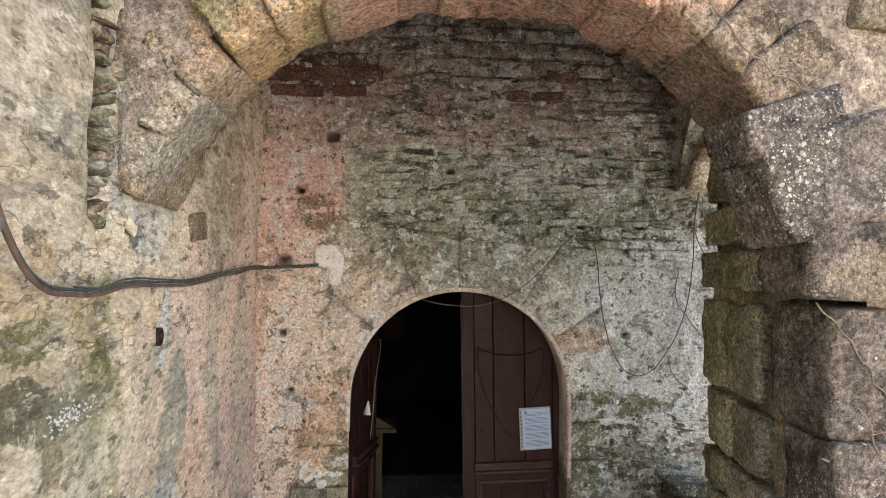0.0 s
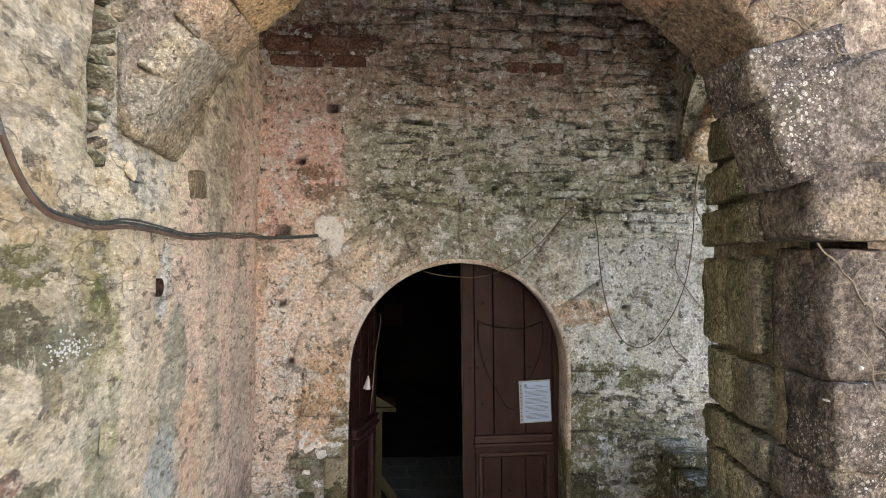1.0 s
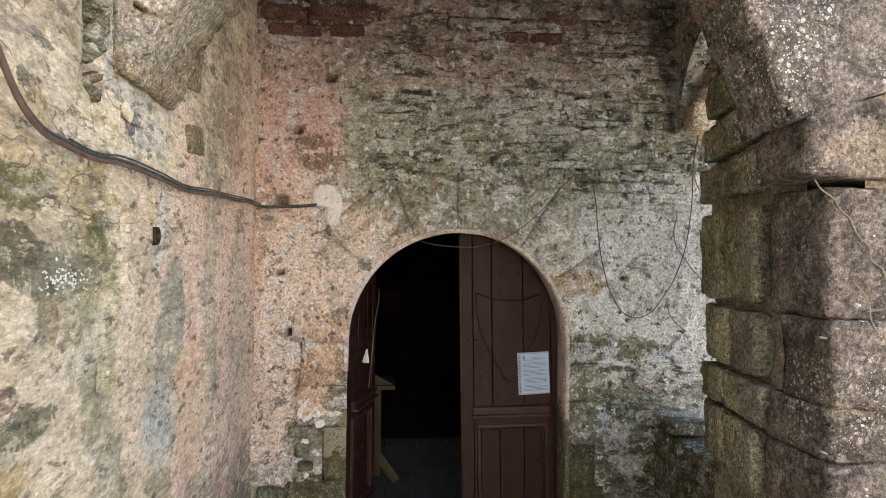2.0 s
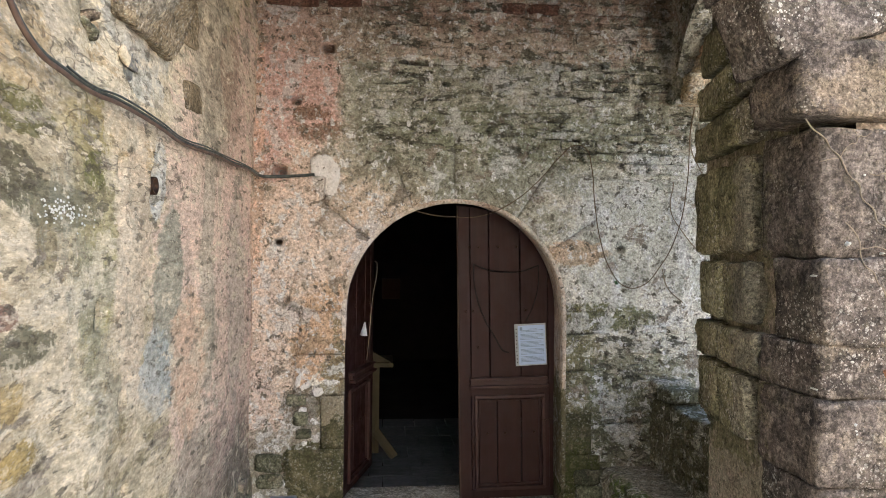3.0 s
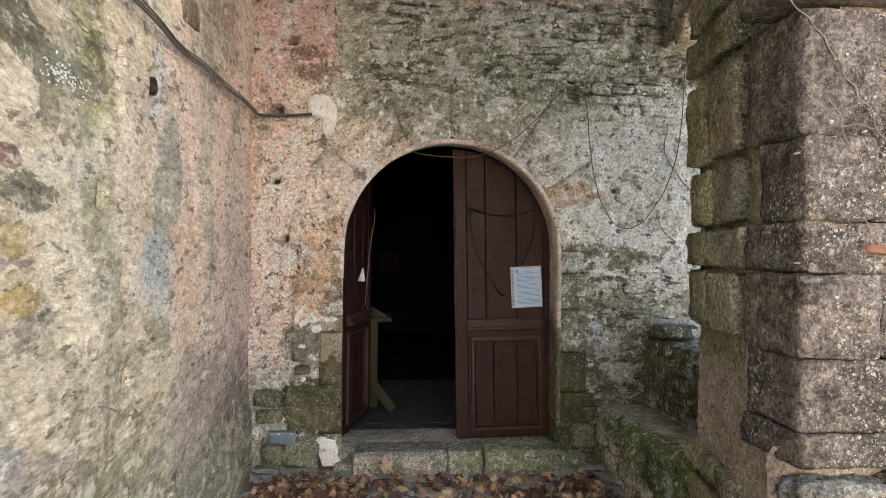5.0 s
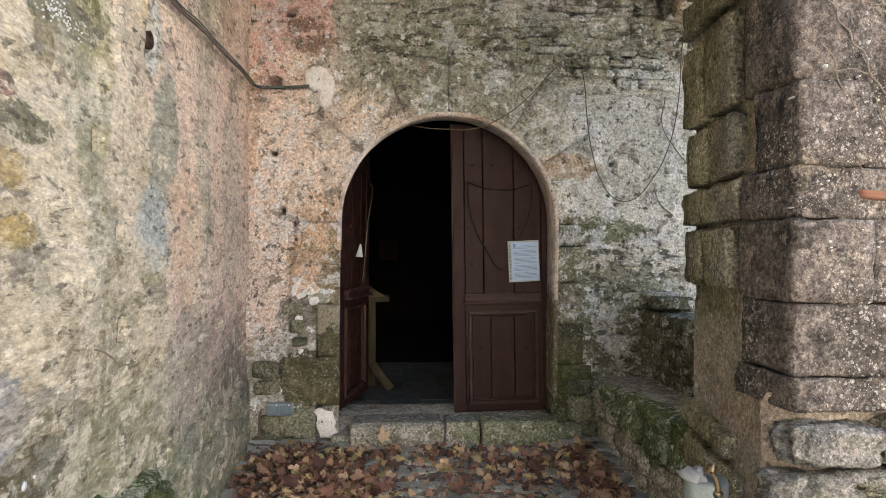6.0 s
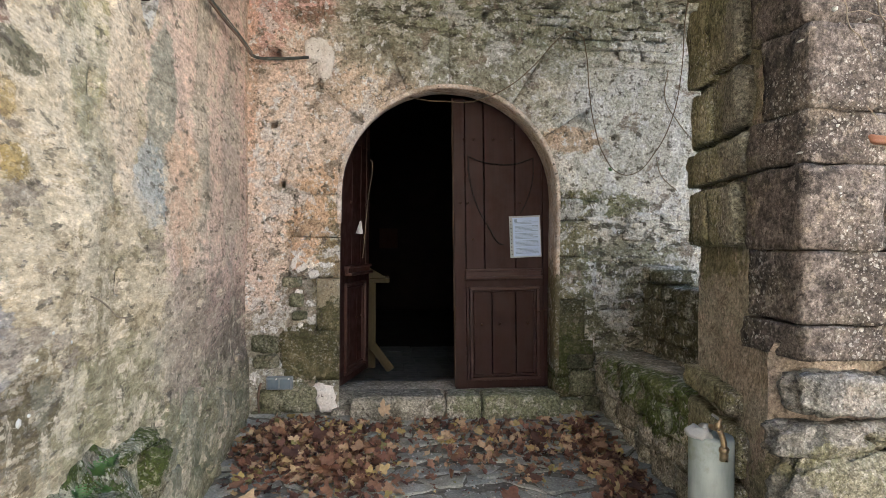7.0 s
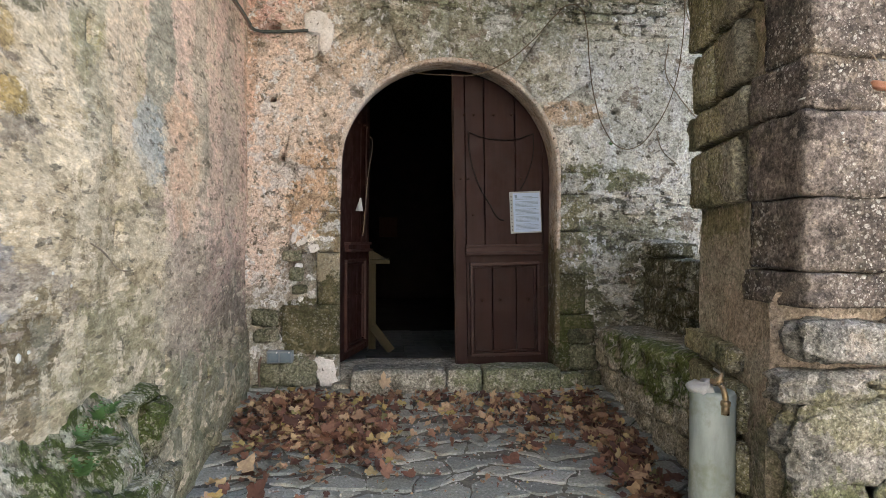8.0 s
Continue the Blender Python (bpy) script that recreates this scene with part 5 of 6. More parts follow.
for row in range(7):
    y = 2.86
    z0 = 0.46 + 0.085 * row
    while y < 4.36:
        w = rng.uniform(0.10, 0.24)
        top = row == 6
        if not (top and rng.random() < 0.35):
            lay("parapet_stone", bench_rocks, parapet, (1.84, y + w / 2, z0 + 0.04 + (rng.uniform(0, 0.04) if top else 0)), (0.22 + rng.uniform(0, 0.05), w * 1.05, rng.uniform(0.09, 0.12)), (rng.uniform(-5, 5), 0, rng.uniform(-5, 5)))
        y += w
corbel_rocks = stone_set("springer", springer_mat, 4, 0.14, 9, 7)
corbel = empty("corbel", pose(0, 0, 0), "tan stone springer of the side arch, paled for outside light", "corbel", kind="structure")
for dims in ((2.10, 4.30, 3.075, 0.40, 0.26, 0.20), (2.16, 4.27, 3.21, 0.40, 0.30, 0.10), (2.20, 4.24, 3.30, 0.44, 0.32, 0.10), (2.24, 4.20, 3.40, 0.44, 0.34, 0.10)):
    lay("springer", corbel_rocks, corbel, dims[:3], dims[3:])

# mossy ledge at the foot of the left wall
ledge = empty("ledge", pose(0, 0, 0), "projecting wall foot covered with dark moss", "ledge", kind="structure")


def ledge_face(y, s):
    # s runs from the wall outwards over the top, then down the front
    over_top = np.clip(s, 0, 0.30)
    down = np.clip(s - 0.30, 0, 2)
    fade = np.clip((2.66 - y) / 0.45, 0, 1)
    x = LEFT_X - 0.02 + 0.52 * over_top * fade + 0.03 * down * fade
    z = 0.66 - 0.85 * over_top - down + 0.04 * (1.9 - y) - 0.12 * (1 - fade)
    r = relief(y, s, 0.036, 51)
    return x + r * 0.7, y, z + r


ledge_piece = structure("ledge_body", [sheet(0.4, 2.66, 0.0, 1.05, 0.012, ledge_face)], [], ledge_mat, "", "")
ledge_piece.parent = ledge
ledge_rocks = stone_set("ledge_stone", ledge_mat, 6, 0.28, 5, 8)
for y, z, dx, w, h in ((1.75, 0.33, 0.24, 0.34, 0.14), (2.05, 0.30, 0.23, 0.26, 0.12), (2.38, 0.545, 0.03, 0.30, 0.05), (2.52, 0.40, 0.06, 0.16, 0.20), (1.95, 0.50, 0.13, 0.22, 0.035), (1.75, 0.12, 0.24, 0.4, 0.2), (2.2, 0.14, 0.2, 0.35, 0.22), (2.5, 0.15, 0.1, 0.2, 0.25)):
    lay("ledge_stone", ledge_rocks, ledge, (LEFT_X + 0.62 * dx - 0.01, y, z), (0.13, w, h), (rng.uniform(-6, 6), rng.uniform(5, 15), 0))

# ---- walls' stones ----
pier_rocks = stone_set("stone", pier_mat, 10, 0.06, 30, 11)
rough_rocks = stone_set("stone", low_mat, 8, 0.26, 4.5, 10)
levels = [(-0.10, 0.15), (0.16, 0.36), (0.37, 0.565), (0.59, 0.69), (0.71, 0.85), (0.885, 0.99), (1.00, 1.218), (1.228, 1.483), (1.493, 1.652), (1.662, 1.914), (1.924, 2.314)]
for row, (z0, z1) in enumerate(levels):
    low = z1 < 0.97
    x = rng.uniform(1.13, 1.21) if low else 1.198
    first = True
    while x < 2.25:
        w = rng.uniform(0.22, 0.50) if low else rng.uniform(0.24, 0.46)
        if first and not low:
            w = (0.36, 0.24)[row % 2] + rng.uniform(-0.03, 0.05)
        deep = (0.13 if low else rng.uniform(0.20, 0.34)) if first else (0.12 if low else 0.16)
        y0 = float(mouth_face(np.array([x + w / 2]), np.array([0.5 * (z0 + z1)]))[1][0]) - 0.085 if low else float(mouth_y(x + w / 2)) - 0.04 + (0.040 if low else 0) + rng.uniform(-0.012, 0.012)
        lay("stone", rough_rocks if low else pier_rocks, wall_front, (x + w / 2, y0 + deep / 2, (z0 + z1) / 2), (w * 1.01, deep, (z1 - z0) * (rng.uniform(0.95, 1.3) if low else 1.05)),
            (rng.uniform(-3, 3), rng.uniform(-4, 4) if low else rng.uniform(-1, 1), rng.uniform(-2, 2)))
        x += w + (0.004 if not low else rng.uniform(0.0, 0.05))
        first = False
brick_rocks = stone_set("brick", brick_mat, 2, 0.12, 7, 5)
for x, z, w in ((1.47, 1.565, 0.13), (1.60, 1.57, 0.09)):
    lay("brick", brick_rocks, wall_front, (x, float(mouth_y(x)) + 0.035, z), (w, 0.16, 0.032), (0, rng.uniform(-4, 4), 0))
# the reveal's stones, flush in damp mortar
reveal_rocks = stone_set("stone", reveal_mat, 8, 0.10, 12, 8)
for row, (z0, z1) in enumerate(levels + [(2.35, 2.52), (2.54, 2.70), (2.72, 2.92)]):
    y = 2.30 + rng.uniform(-0.03, 0.06)
    if 0.6 < z0 < 1.2:
        continue
    while y < 2.88:
        w = rng.uniform(0.16, 0.34)
        xx = 1.203 + 0.18 * (y + w / 2 - 2.05)
        lay("stone", reveal_rocks, wall_reveal, (xx + 0.058, min(y + w / 2, 2.84), (z0 + z1) / 2), (0.20, w * 0.95, (z1 - z0) * 0.94), (rng.uniform(-3, 3), 0, rng.uniform(-3, 3) - 10.2))
        y += w
# springers and voussoirs of the great arch
arch_rocks = stone_set("arch_stone", arch_mat, 10, 0.10, 22, 10)
left_arch_rocks = stone_set("arch_stone", left_arch_mat, 5, 0.11, 18, 10)
springer_rocks = stone_set("springer", pier_mat, 6, 0.07, 26, 11)
for k, (x, z, w, hh, lean) in enumerate(((1.44, 2.465, 0.64, 0.235, 0), (1.94, 2.47, 0.34, 0.23, 0), (1.23, 2.72, 0.44, 0.31, -19), (1.10, 2.88, 0.32, 0.15, -18), (1.66, 2.73, 0.32, 0.28, -4), (1.96, 2.74, 0.28, 0.26, 3))):
    ob = new("springer", springer_rocks[k % 6])
    ob.parent = wall_front
    ob.matrix_basis = pose(x, float(mouth_y(x)) + 0.10 - (0.025 if k in (0, 2, 3) else 0), z, 0, lean, 0) @ Matrix.Diagonal((w, 0.27, hh, 1))
a = 36.0
while a < 150:
    da = rng.uniform(7, 12)
    r0 = ARCH_R - 0.010 + rng.uniform(-0.012, 0.018)
    depth = rng.uniform(0.22, 0.36)
    mid = math.radians(a + da / 2)
    r = r0 + depth / 2
    xx, zz = ARCH_X + r * math.cos(mid), ARCH_Z + r * math.sin(mid)
    yy = float(mouth_y(xx)) - 0.015
    lay("arch_stone", left_arch_rocks if a > 128 else arch_rocks, wall_front, (xx, yy + (0.235 if a > 128 else 0.19), zz), (depth, 0.40, 2 * r * math.sin(math.radians(da) / 2) * 0.985), (rng.uniform(-2, 2), -math.degrees(mid) + rng.uniform(-3, 3), rng.uniform(-2, 2)))
    a += da
# rubble of the wall over the arch
for row in range(6):
    x = -0.9
    while x < 2.1:
        w = rng.uniform(0.16, 0.38)
        z = 2.50 + 0.19 * row + rng.uniform(-0.02, 0.02)
        if math.hypot(x + w / 2 - ARCH_X, z - ARCH_Z) > ARCH_R + 0.42 and (x > 0 or z > 2.9):
            lay("stone", arch_rocks, wall_front, (x + w / 2, float(mouth_y(x + w / 2)) + 0.07, z), (w * 0.96, 0.18, 0.18), (0, rng.uniform(-5, 5), rng.uniform(-3, 3)))
        x += w

# thin coursed rubble showing through the limewash of the back wall
thin_rocks = stone_set("rubble_stone", back_mat, 12, 0.22, 7, 6)
laid = 0
for z0, z1, x0, x1, chance in ((2.50, 3.62, -0.25, 1.85, 0.62), (3.62, 4.10, -0.85, 1.8, 0.9), (0.55, 1.45, 1.35, 2.2, 0.85)):
    z = z0
    while z < z1:
        h = rng.uniform(0.05, 0.085) if z < 3.6 else rng.uniform(0.09, 0.13)
        x = x0 + rng.uniform(0, 0.1)
        while x < x1:
            w = rng.uniform(0.10, 0.30)
            cx, cz = x + w / 2, z + h / 2
            if rng.random() < chance and math.hypot(cx - DOOR_X, cz - DOOR_Z) > DOOR_R + 0.48 + w / 3 and laid < 300:
                lay("rubble_stone", thin_rocks, wall_back, (cx, WALL_Y + 0.026 - rng.uniform(0, 0.012), cz), (w * 0.97, 0.09, h * rng.uniform(0.75, 1.15)), (rng.uniform(-4, 4), rng.uniform(-6, 6), rng.uniform(-3, 3)))
                laid += 1
            x += w
        z += h
# daubs of white plaster beside the cable's end and at the foot of the jamb
daub_rocks = stone_set("plaster_daub", daub_mat, 5, 0.22, 3.6, 10)
for x, z, w, h, lean in ((-0.51, 2.50, 0.13, 0.15, 6), (-0.45, 2.42, 0.09, 0.21, 4), (-0.56, 2.53, 0.06, 0.06, 0), (-0.455, 0.26, 0.15, 0.10, 4), (-0.43, 0.19, 0.12, 0.13, -14), (-0.60, 1.07, 0.08, 0.035, -35), (-0.65, 1.10, 0.035, 0.07, 10), (-0.62, 0.90, 0.05, 0.06, 20), (-0.52, 1.03, 0.07, 0.05, -20)):
    lay("plaster_daub", daub_rocks, wall_back, (x, WALL_Y - 0.010, z), (w, 0.03, h), (0, lean, 0))
# stones at the foot of the walls
foot_rocks = stone_set("foot_stone", foot_mat, 6, 0.16, 5, 7)
for x, z, w, h in ((-0.83, 0.575, 0.17, 0.11), (-0.82, 0.46, 0.16, 0.09), (-0.62, 0.21, 0.24, 0.17), (-0.80, 0.20, 0.14, 0.15), (1.30, 0.30, 0.20, 0.18), (1.36, 0.14, 0.18, 0.14), (1.28, 0.44, 0.18, 0.10), (-0.82, 0.10, 0.2, 0.08), (-0.66, 0.98, 0.12, 0.07), (-0.63, 0.86, 0.09, 0.09), (-0.61, 0.76, 0.10, 0.06)):
    lay("foot_stone", foot_rocks, wall_back, (x, WALL_Y - 0.008, z), (w, 0.09, h), (0, rng.uniform(-4, 4), 0))
left_rocks = stone_set("rubble_stone", left_mat, 8, 0.2, 6, 7)
left_foot_rocks = stone_set("rubble_stone", left_foot_mat, 6, 0.2, 5, 7)
for k in range(90):
    y, z = rng.uniform(2.55, 4.25), rng.uniform(0.05, 0.62)
    if z > 0.30 + 0.35 * rng.random():
        continue
    lay("rubble_stone", left_rocks if k % 3 else left_foot_rocks, wall_left, (LEFT_X - 0.012 + 0.03 * (0.7 - z), y, z), (0.07, rng.uniform(0.10, 0.24), rng.uniform(0.08, 0.17)), (rng.uniform(-20, 20), 0, 0))
top_rocks = stone_set("rubble_stone", left_arch_mat, 3, 0.12, 12, 8) + left_rocks[:5]
for y, z, w, h in ((2.32, 2.86, 0.28, 0.24), (2.62, 2.70, 0.26, 0.22), (1.76, 2.95, 0.30, 0.22), (1.84, 2.74, 0.16, 0.16), (2.36, 2.62, 0.22, 0.20), (2.26, 3.1, 0.2, 0.22), (1.75, 3.2, 0.3, 0.2), (2.9, 2.9, 0.3, 0.2), (3.2, 3.1, 0.3, 0.2), (3.0, 2.6, 0.24, 0.12)):
    lay("rubble_stone", top_rocks, wall_left, (LEFT_X - 0.026, y, z), (0.08, w, h), (rng.uniform(-8, 8), 0, 0))

shard_rocks = stone_set("slate_shard", ledge_mat, 5, 0.25, 5, 5) + stone_set("slate_shard", arch_mat, 4, 0.25, 5, 5)
for k in range(26):
    lay("slate_shard", shard_rocks, wall_left, (LEFT_X - 0.045 + rng.uniform(0, 0.03), 2.06 + rng.uniform(-0.06, 0.05), 2.56 + 0.9 * k / 26 + rng.uniform(-0.02, 0.02)),
        (rng.uniform(0.06, 0.12), rng.uniform(0.05, 0.13), rng.uniform(0.012, 0.035)), (rng.uniform(-30, 30), rng.uniform(-20, 20), rng.uniform(-20, 20)))
dark_rocks = stone_set("dark_stone", umber_mat, 4, 0.08, 9, 7)
for x, z, w, h in ((-0.80, 3.70, 0.24, 0.10), (-0.72, 3.59, 0.34, 0.07), (-0.50, 3.71, 0.26, 0.11), (-0.28, 3.72, 0.24, 0.09), (-0.38, 3.60, 0.22, 0.07), (0.95, 3.60, 0.22, 0.07), (0.75, 3.60, 0.16, 0.07), (1.05, 3.74, 0.24, 0.09)):
    lay("dark_stone", dark_rocks, wall_back, (x, WALL_Y + 0.012, z), (w, 0.09, h), (0, rng.uniform(-2, 2), 0))

# round pale lichens on the pier and on the wall
def lichen(name, places, parent):
    bm = bmesh.new()
    for p, r, flat in places:
        made = bmesh.ops.create_icosphere(bm, subdivisions=1, radius=1.0, matrix=Matrix.Translation(p) @ Matrix.Diagonal((r if flat == "y" else 0.004, 0.02 if flat == "y" else r, r * rng.uniform(0.7, 1.1), 1)))
    ob = smooth(part(name, bm, lichen_mat, parent, "round white lichens"))
    return tagged(ob, kind="stuff")


lichen("lichens", [((x, float(mouth_y(x)) - 0.028, z), rng.uniform(0.003, 0.0075), "y") for x, z in ((rng.uniform(1.18, 2.1), rng.uniform(1.32, 2.85)) for k in range(120))], wall_front)
def on_left(y, z):
    return float(left_face(np.array([y]), np.array([z]))[0][0]), y, z


lichen("lichens", [(on_left(rng.gauss(1.95, 0.075), rng.gauss(2.02, 0.017)), rng.uniform(0.002, 0.0055), "x") for k in range(90)] + [(on_left(y, z), r, "x") for y, z, r in ((1.745, 0.793, 0.014), (1.79, 0.80, 0.007), (2.0, 0.95, 0.006), (1.9, 0.99, 0.007), (1.83, 0.93, 0.006))], wall_left)

tagged(tube("root", [on_left(y, z) for y, z in ((2.12, 1.07), (2.20, 1.045), (2.26, 1.02), (2.33, 0.985), (2.40, 0.972), (2.45, 0.972))], 0.003, root_mat), "thin dark root clinging to the limewashed plaster", "root", "dry roots")

# ---- cobbled floor of the porch ----
pavement = empty("pavement", pose(0, 0, 0), "blue-grey cobbles of uneven flat stones", "pavement", kind="structure")
bed_xyz, bed_quads = sheet(-1.0, 1.6, 1.3, 4.4, 0.05, lambda x, y: (x, y, ground_z(y) - 0.0115 + relief(x, y, 0.006, 43)))
me = bpy.data.meshes.new("bed")
me.from_pydata(bed_xyz.tolist(), [], bed_quads.tolist())
part_of("bed", me, bed_mat, pavement, "dark earth between the cobbles")
NX, NY = 14, 20
corner = {}
for i in range(NX + 1):
    for j in range(NY + 1):
        corner[i, j] = Vector((-0.98 + 2.75 * (i + rng.uniform(-0.44, 0.44) + 0.4 * math.sin(1.7 * j)) / NX, 1.3 + 3.1 * (j + rng.uniform(-0.42, 0.42) + 0.35 * math.sin(1.3 * i + 0.4 * j)) / NY, 0))
for i in range(NX):
    for j in range(NY):
        ps = [corner[i, j], corner[i + 1, j], corner[i + 1, j + 1], corner[i, j + 1]]
        c = sum(ps, Vector()) / 4
        if (c.x > 1.10 and c.y < 2.9) or c.x > 1.55:
            continue
        bm = bmesh.new()
        outline = []
        for k in range(4):
            p, q = ps[k], ps[(k + 1) % 4]
            outline += [p.lerp(q, 0.09), p.lerp(q, 0.36) + Vector((rng.uniform(-0.012, 0.012), rng.uniform(-0.012, 0.012), 0)), p.lerp(q, 0.66) + Vector((rng.uniform(-0.012, 0.012), rng.uniform(-0.012, 0.012), 0)), p.lerp(q, 0.91)]
        tilt = (rng.uniform(-0.015, 0.015), rng.uniform(-0.015, 0.015))
        loops = []
        for shrink, z in ((0.985, -0.05), (0.97, -0.004), (0.92, 0.003), (0.70, 0.005), (0.40, 0.006)):
            loop = []
            for p in outline:
                d = (p - c) * shrink
                rise = tilt[0] * d.x + tilt[1] * d.y + 0.006 * noise.noise((c + d) * 8) + 0.004 * noise.noise((c + d) * 23) if z > -0.05 else 0
                loop.append(bm.verts.new(d + Vector((0, 0, z + rise))))
            loops.append(loop)
        for lo, hi in zip(loops, loops[1:]):
            for k in range(16):
                bm.faces.new((lo[k], lo[(k + 1) % 16], hi[(k + 1) % 16], hi[k]))
        top = bm.verts.new((0, 0, 0.006 + 0.006 * noise.noise(c * 8)))
        for k in range(16):
            bm.faces.new((loops[-1][k], loops[-1][(k + 1) % 16], top))
        cobble = part("cobble", bm, paving_mat, pavement)
        cobble.location = (c.x, c.y, float(ground_z(c.y)) + rng.uniform(-0.002, 0.003) - 0.010)

# small grit in the joints
verts, faces = [], []
for k in range(1500):
    x, y, s = rng.uniform(-0.9, 1.4), rng.uniform(2.5, 4.25), rng.uniform(0.003, 0.008)
    n = len(verts)
    m = pose(x, y, float(ground_z(y)) - 0.006 + s * 0.5, rng.uniform(0, 360), rng.uniform(0, 360), 0)
    verts += [tuple(m @ (Vector(p) * s)) for p in ((1, 0, 0), (-1, 0, 0), (0, 1, 0), (0, -1, 0), (0, 0, 0.8), (0, 0, -0.8))]
    faces += [tuple(n + q for q in f) for f in ((0, 2, 4), (2, 1, 4), (1, 3, 4), (3, 0, 4), (2, 0, 5), (1, 2, 5), (3, 1, 5), (0, 3, 5))]
me = bpy.data.meshes.new("grit")
me.from_pydata(verts, [], faces)
me.materials.append(broken_mat)
tagged(new("grit", me), "pale grit scattered in the joints of the cobbles", "grit", kind="stuff")

# ---- fallen plane leaves ----
def leaf_points(size, r):
    """Outline of a lobed leaf with a curl, centred on its midrib."""
    angles = [(-90, 0.22), (-62, 0.52), (-38, 0.68), (-18, 0.56), (2, 0.88), (14, 0.74), (28, 0.82), (48, 0.58), (68, 0.84), (90, 1.05), (112, 0.84), (132, 0.58), (152, 0.82), (166, 0.74), (178, 0.88), (198, 0.56), (218, 0.68), (242, 0.52)]
    curl, fold = r.uniform(-0.3, 1.5), r.uniform(-0.5, 1.1)
    out = [(0, 0, 0)]
    for a, d in angles:
        d *= r.uniform(0.88, 1.1)
        x, y = d * math.cos(math.radians(a)), d * math.sin(math.radians(a))
        z = curl * 0.35 * (x * x + y * y) + fold * 0.4 * abs(x) + 0.10 * math.sin(5 * x + 4 * y + 6 * curl)
        out.append((x * size * 0.5, y * size * 0.5, z * size * 0.5))
    return out


def leaf_pose(x, y, z, r, flat=28):
    return pose(x, y, z, r.gauss(0, flat), r.gauss(0, flat), r.uniform(0, 360))


lr = random.Random(11)
verts, faces = [], []


def drop(x, y, z, size, flat=36):
    m = leaf_pose(x, y, z, lr, flat)
    n = len(verts)
    pts = leaf_points(size, lr)
    verts.extend(tuple(m @ Vector(p)) for p in pts)
    faces.extend((n, n + k, n + k % 18 + 1) for k in range(1, 19))


def litter(count, cx, cy, sx, sy, height, smin=0.06, smax=0.14):
    done = 0
    while done < count:
        x, y = lr.gauss(cx, sx), lr.gauss(cy, sy)
        if not (-0.90 < x < 1.40 and 2.3 < y < 4.20) or (y > 4.12 and -0.4 < x < 1.2) or (x > 1.32 - 0.12 * (y < 3.2)):
            continue
        d = ((x - cx) / sx) ** 2 + ((y - cy) / sy) ** 2
        drop(x, y, float(ground_z(y)) + 0.012 + height * math.exp(-0.5 * d) * lr.random(), 0.80 * lr.uniform(smin, smax), 20 + 24 * math.exp(-0.5 * d))
        done += 1


litter(760, -0.60, 3.80, 0.20, 0.22, 0.07, 0.045, 0.115)
litter(380, -0.25, 3.55, 0.16, 0.22, 0.06, 0.045, 0.115)
litter(110, 0.1, 4.02, 0.35, 0.08, 0.03, 0.05, 0.11)
litter(260, 0.85, 3.80, 0.26, 0.20, 0.03, 0.05, 0.11)
litter(420, 1.20, 3.45, 0.09, 0.38, 0.05, 0.045, 0.115)
litter(120, 1.15, 2.95, 0.10, 0.18, 0.04)
litter(170, 0.35, 3.72, 0.38, 0.24, 0.012, 0.04, 0.10)
litter(40, -0.7, 2.95, 0.12, 0.18, 0.02)
litter(24, 0.3, 3.0, 0.6, 0.25, 0.004, 0.03, 0.07)
litter(500, 0.3, 3.75, 0.8, 0.35, 0.004, 0.010, 0.03)
litter(160, 0.2, 3.0, 0.6, 0.3, 0.003, 0.008, 0.02)
me = bpy.data.meshes.new("leaf_litter")
me.from_pydata(verts, [], faces)
me.materials.append(litter_mat)
smooth(tagged(new("leaf_litter", me), "drifts of dry brown and russet plane leaves on the cobbles", "leaf litter", kind="stuff"))
leaf_meshes = []
for k in range(6):
    me = bpy.data.meshes.new("leaf")
    me.from_pydata(leaf_points(0.14, lr), [], [(0, q, q % 18 + 1) for q in range(1, 19)])
    me.materials.append(leaf_mat)
    me.polygons.foreach_set("use_smooth", [True] * 18)
    leaf_meshes.append(me)
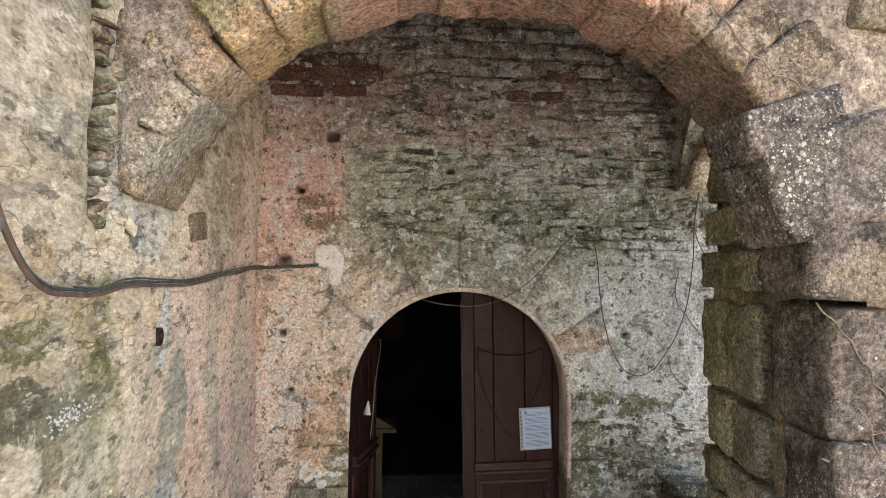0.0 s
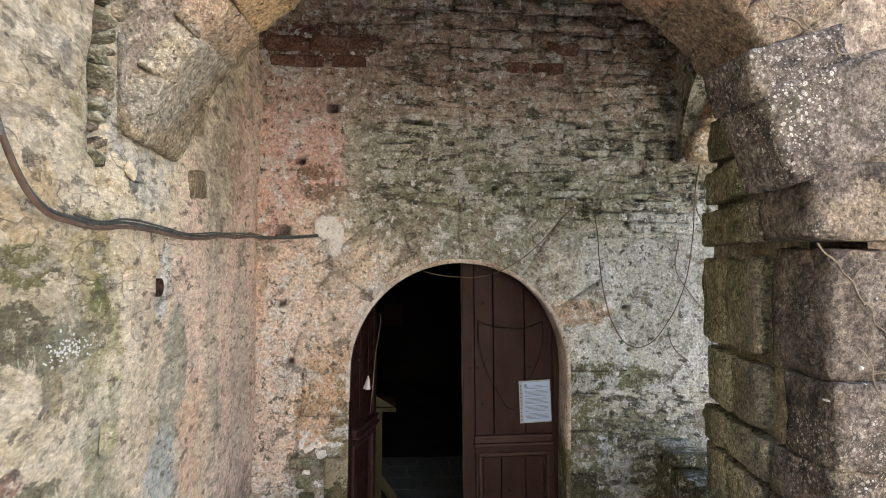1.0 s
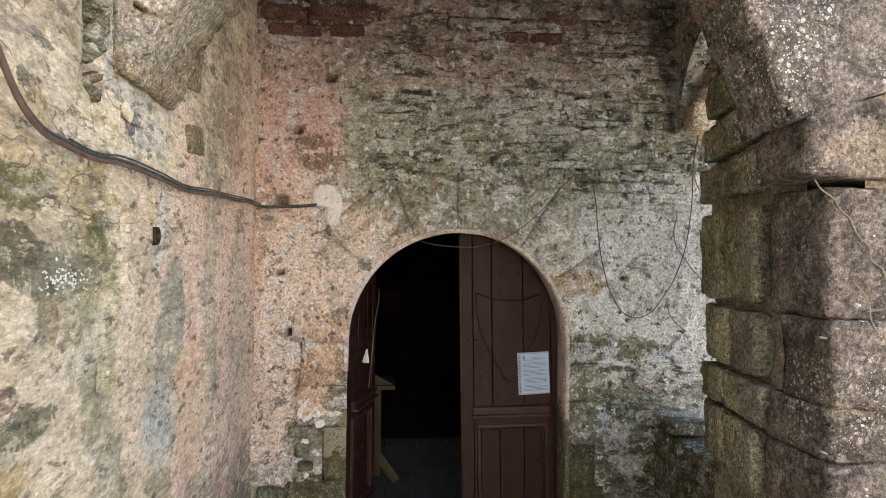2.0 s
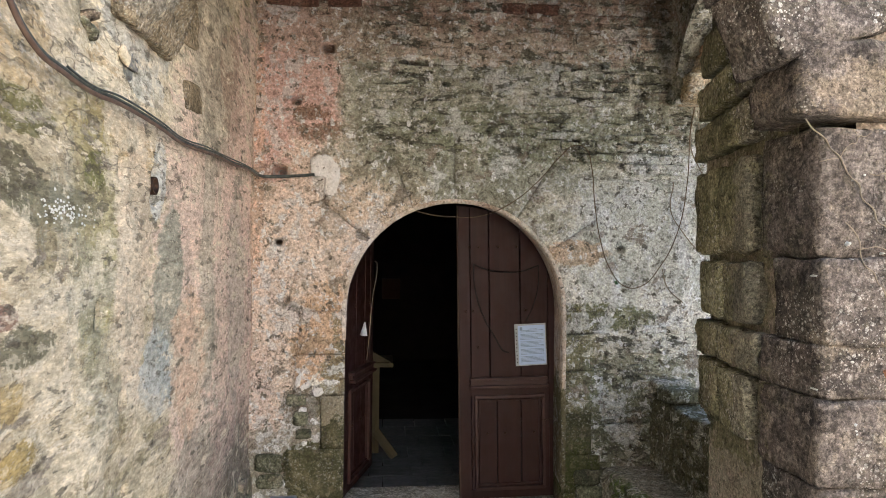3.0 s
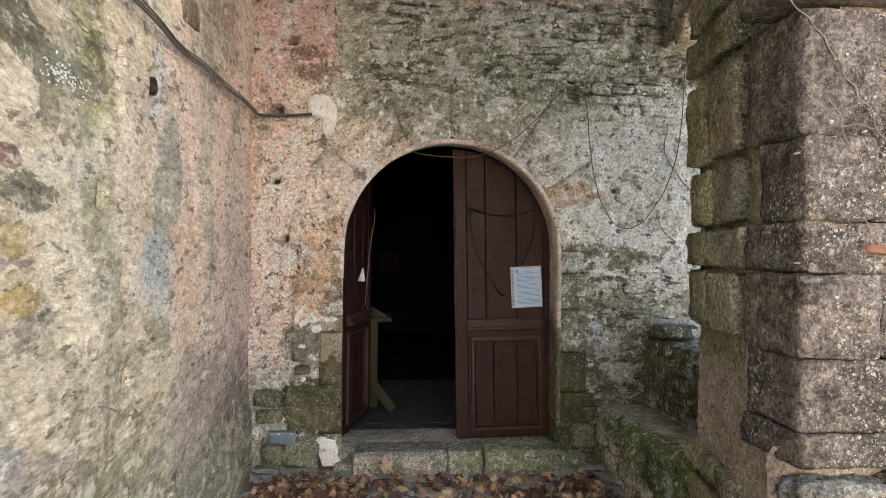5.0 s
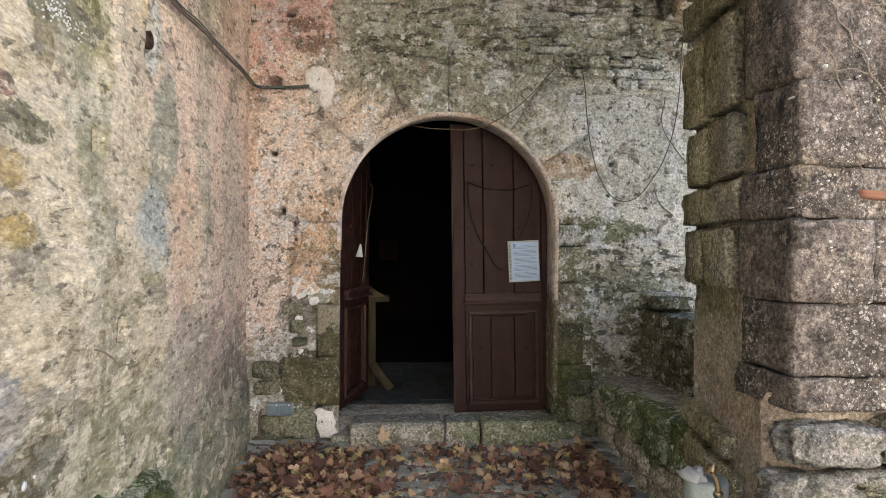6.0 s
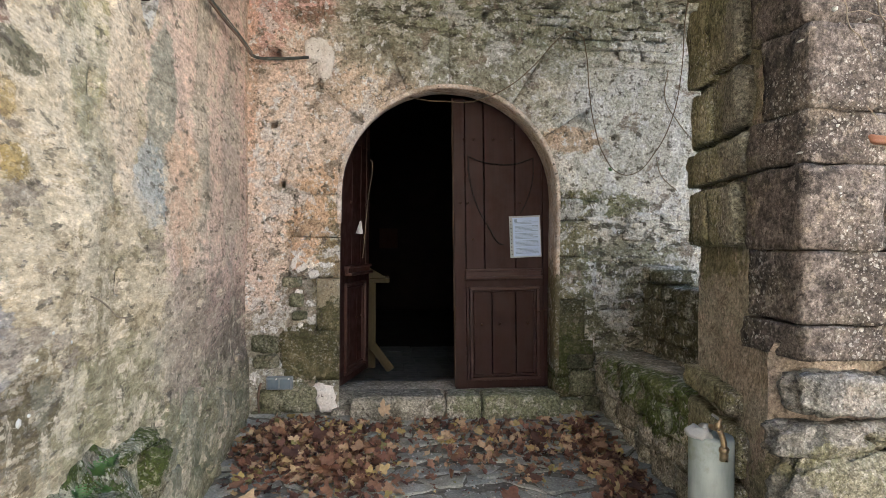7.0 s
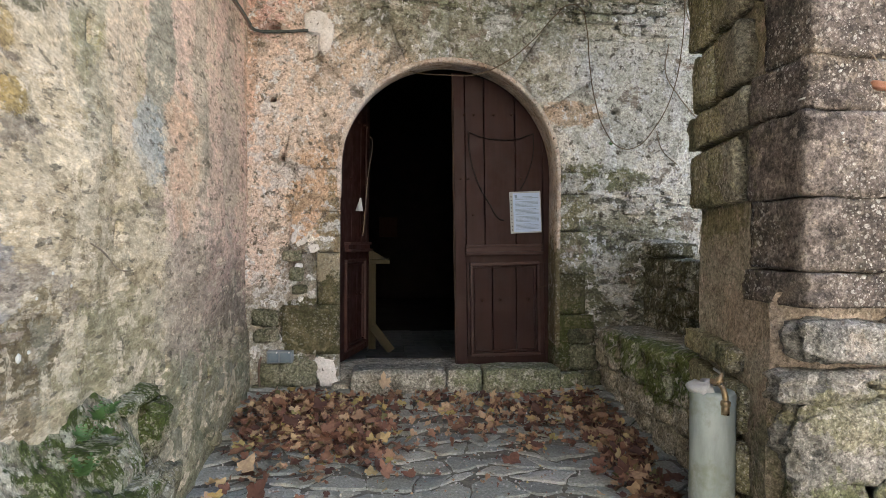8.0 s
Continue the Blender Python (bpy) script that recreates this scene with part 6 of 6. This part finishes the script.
for x, y, z, tilt in ((-0.06, 4.10, 0.17, 60), (-0.70, 3.10, 0.02, 25), (-0.78, 3.28, 0.03, 12), (-0.42, 3.80, 0.12, 20), (-0.20, 3.62, 0.10, 20), (-0.35, 3.42, 0.09, 22), (0.36, 3.62, 0.03, 10), (0.72, 3.32, 0.02, 12), (1.02, 3.95, 0.08, 30), (1.10, 3.35, 0.07, 15), (1.16, 3.1, 0.05, 12), (1.08, 2.88, 0.01, 10), (1.22, 2.80, 0.03, 14), (1.18, 3.62, 0.08, 20), (-0.60, 2.85, 0.0, 50), (-0.05, 3.05, 0.0, 40), (0.30, 3.85, 0.07, 12), (-0.55, 3.55, 0.10, 15), (0.85, 3.75, 0.07, 10), (0.55, 3.15, 0.0, 14)):
    ob = new("leaf", lr.choice(leaf_meshes))
    ob.matrix_basis = pose(x, y, z + 0.015, tilt, lr.uniform(-12, 12), lr.uniform(-60, 60)) @ Matrix.Diagonal((*[lr.uniform(0.75, 1.05)] * 3, 1))
    tagged(ob, "large dry tan plane leaf lying curled on the cobbles", "leaf", "large fallen leaves")

# small ferns in the ledge's moss
def fern(x, y, z, size, count):
    bm = bmesh.new()
    for k in range(count):
        a = lr.uniform(0, 360)
        m = pose(0, 0, 0, 0, lr.uniform(-75, -35), a)
        for s in range(1, 7):
            for side in (-1, 1):
                w = size * 0.30 * (1 - s / 8)
                p = [m @ Vector((size * (s + d) / 7, side * e * w, -0.3 * size * (s / 7) ** 2)) for d, e in ((-0.4, 0), (-0.1, 1), (0.35, 0.9), (0.4, 0))]
                bm.faces.new([bm.verts.new(q) for q in p])
    holder = empty("fern", pose(x, y, z), "small fresh green herb in the moss", "plant", "green herbs")
    part("fronds", bm, fern_mat, holder)


for x, y, z, s, c in ((-0.87, 2.00, 0.57, 0.06, 14), (-0.82, 1.93, 0.55, 0.05, 12), (-0.88, 2.10, 0.56, 0.05, 12), (-0.84, 1.84, 0.56, 0.05, 10), (-0.78, 1.70, 0.52, 0.06, 14), (-0.72, 2.15, 0.25, 0.03, 8)):
    fern(x, y, z, s, c)
fern(1.47, 4.325, 1.74, 0.035, 10)
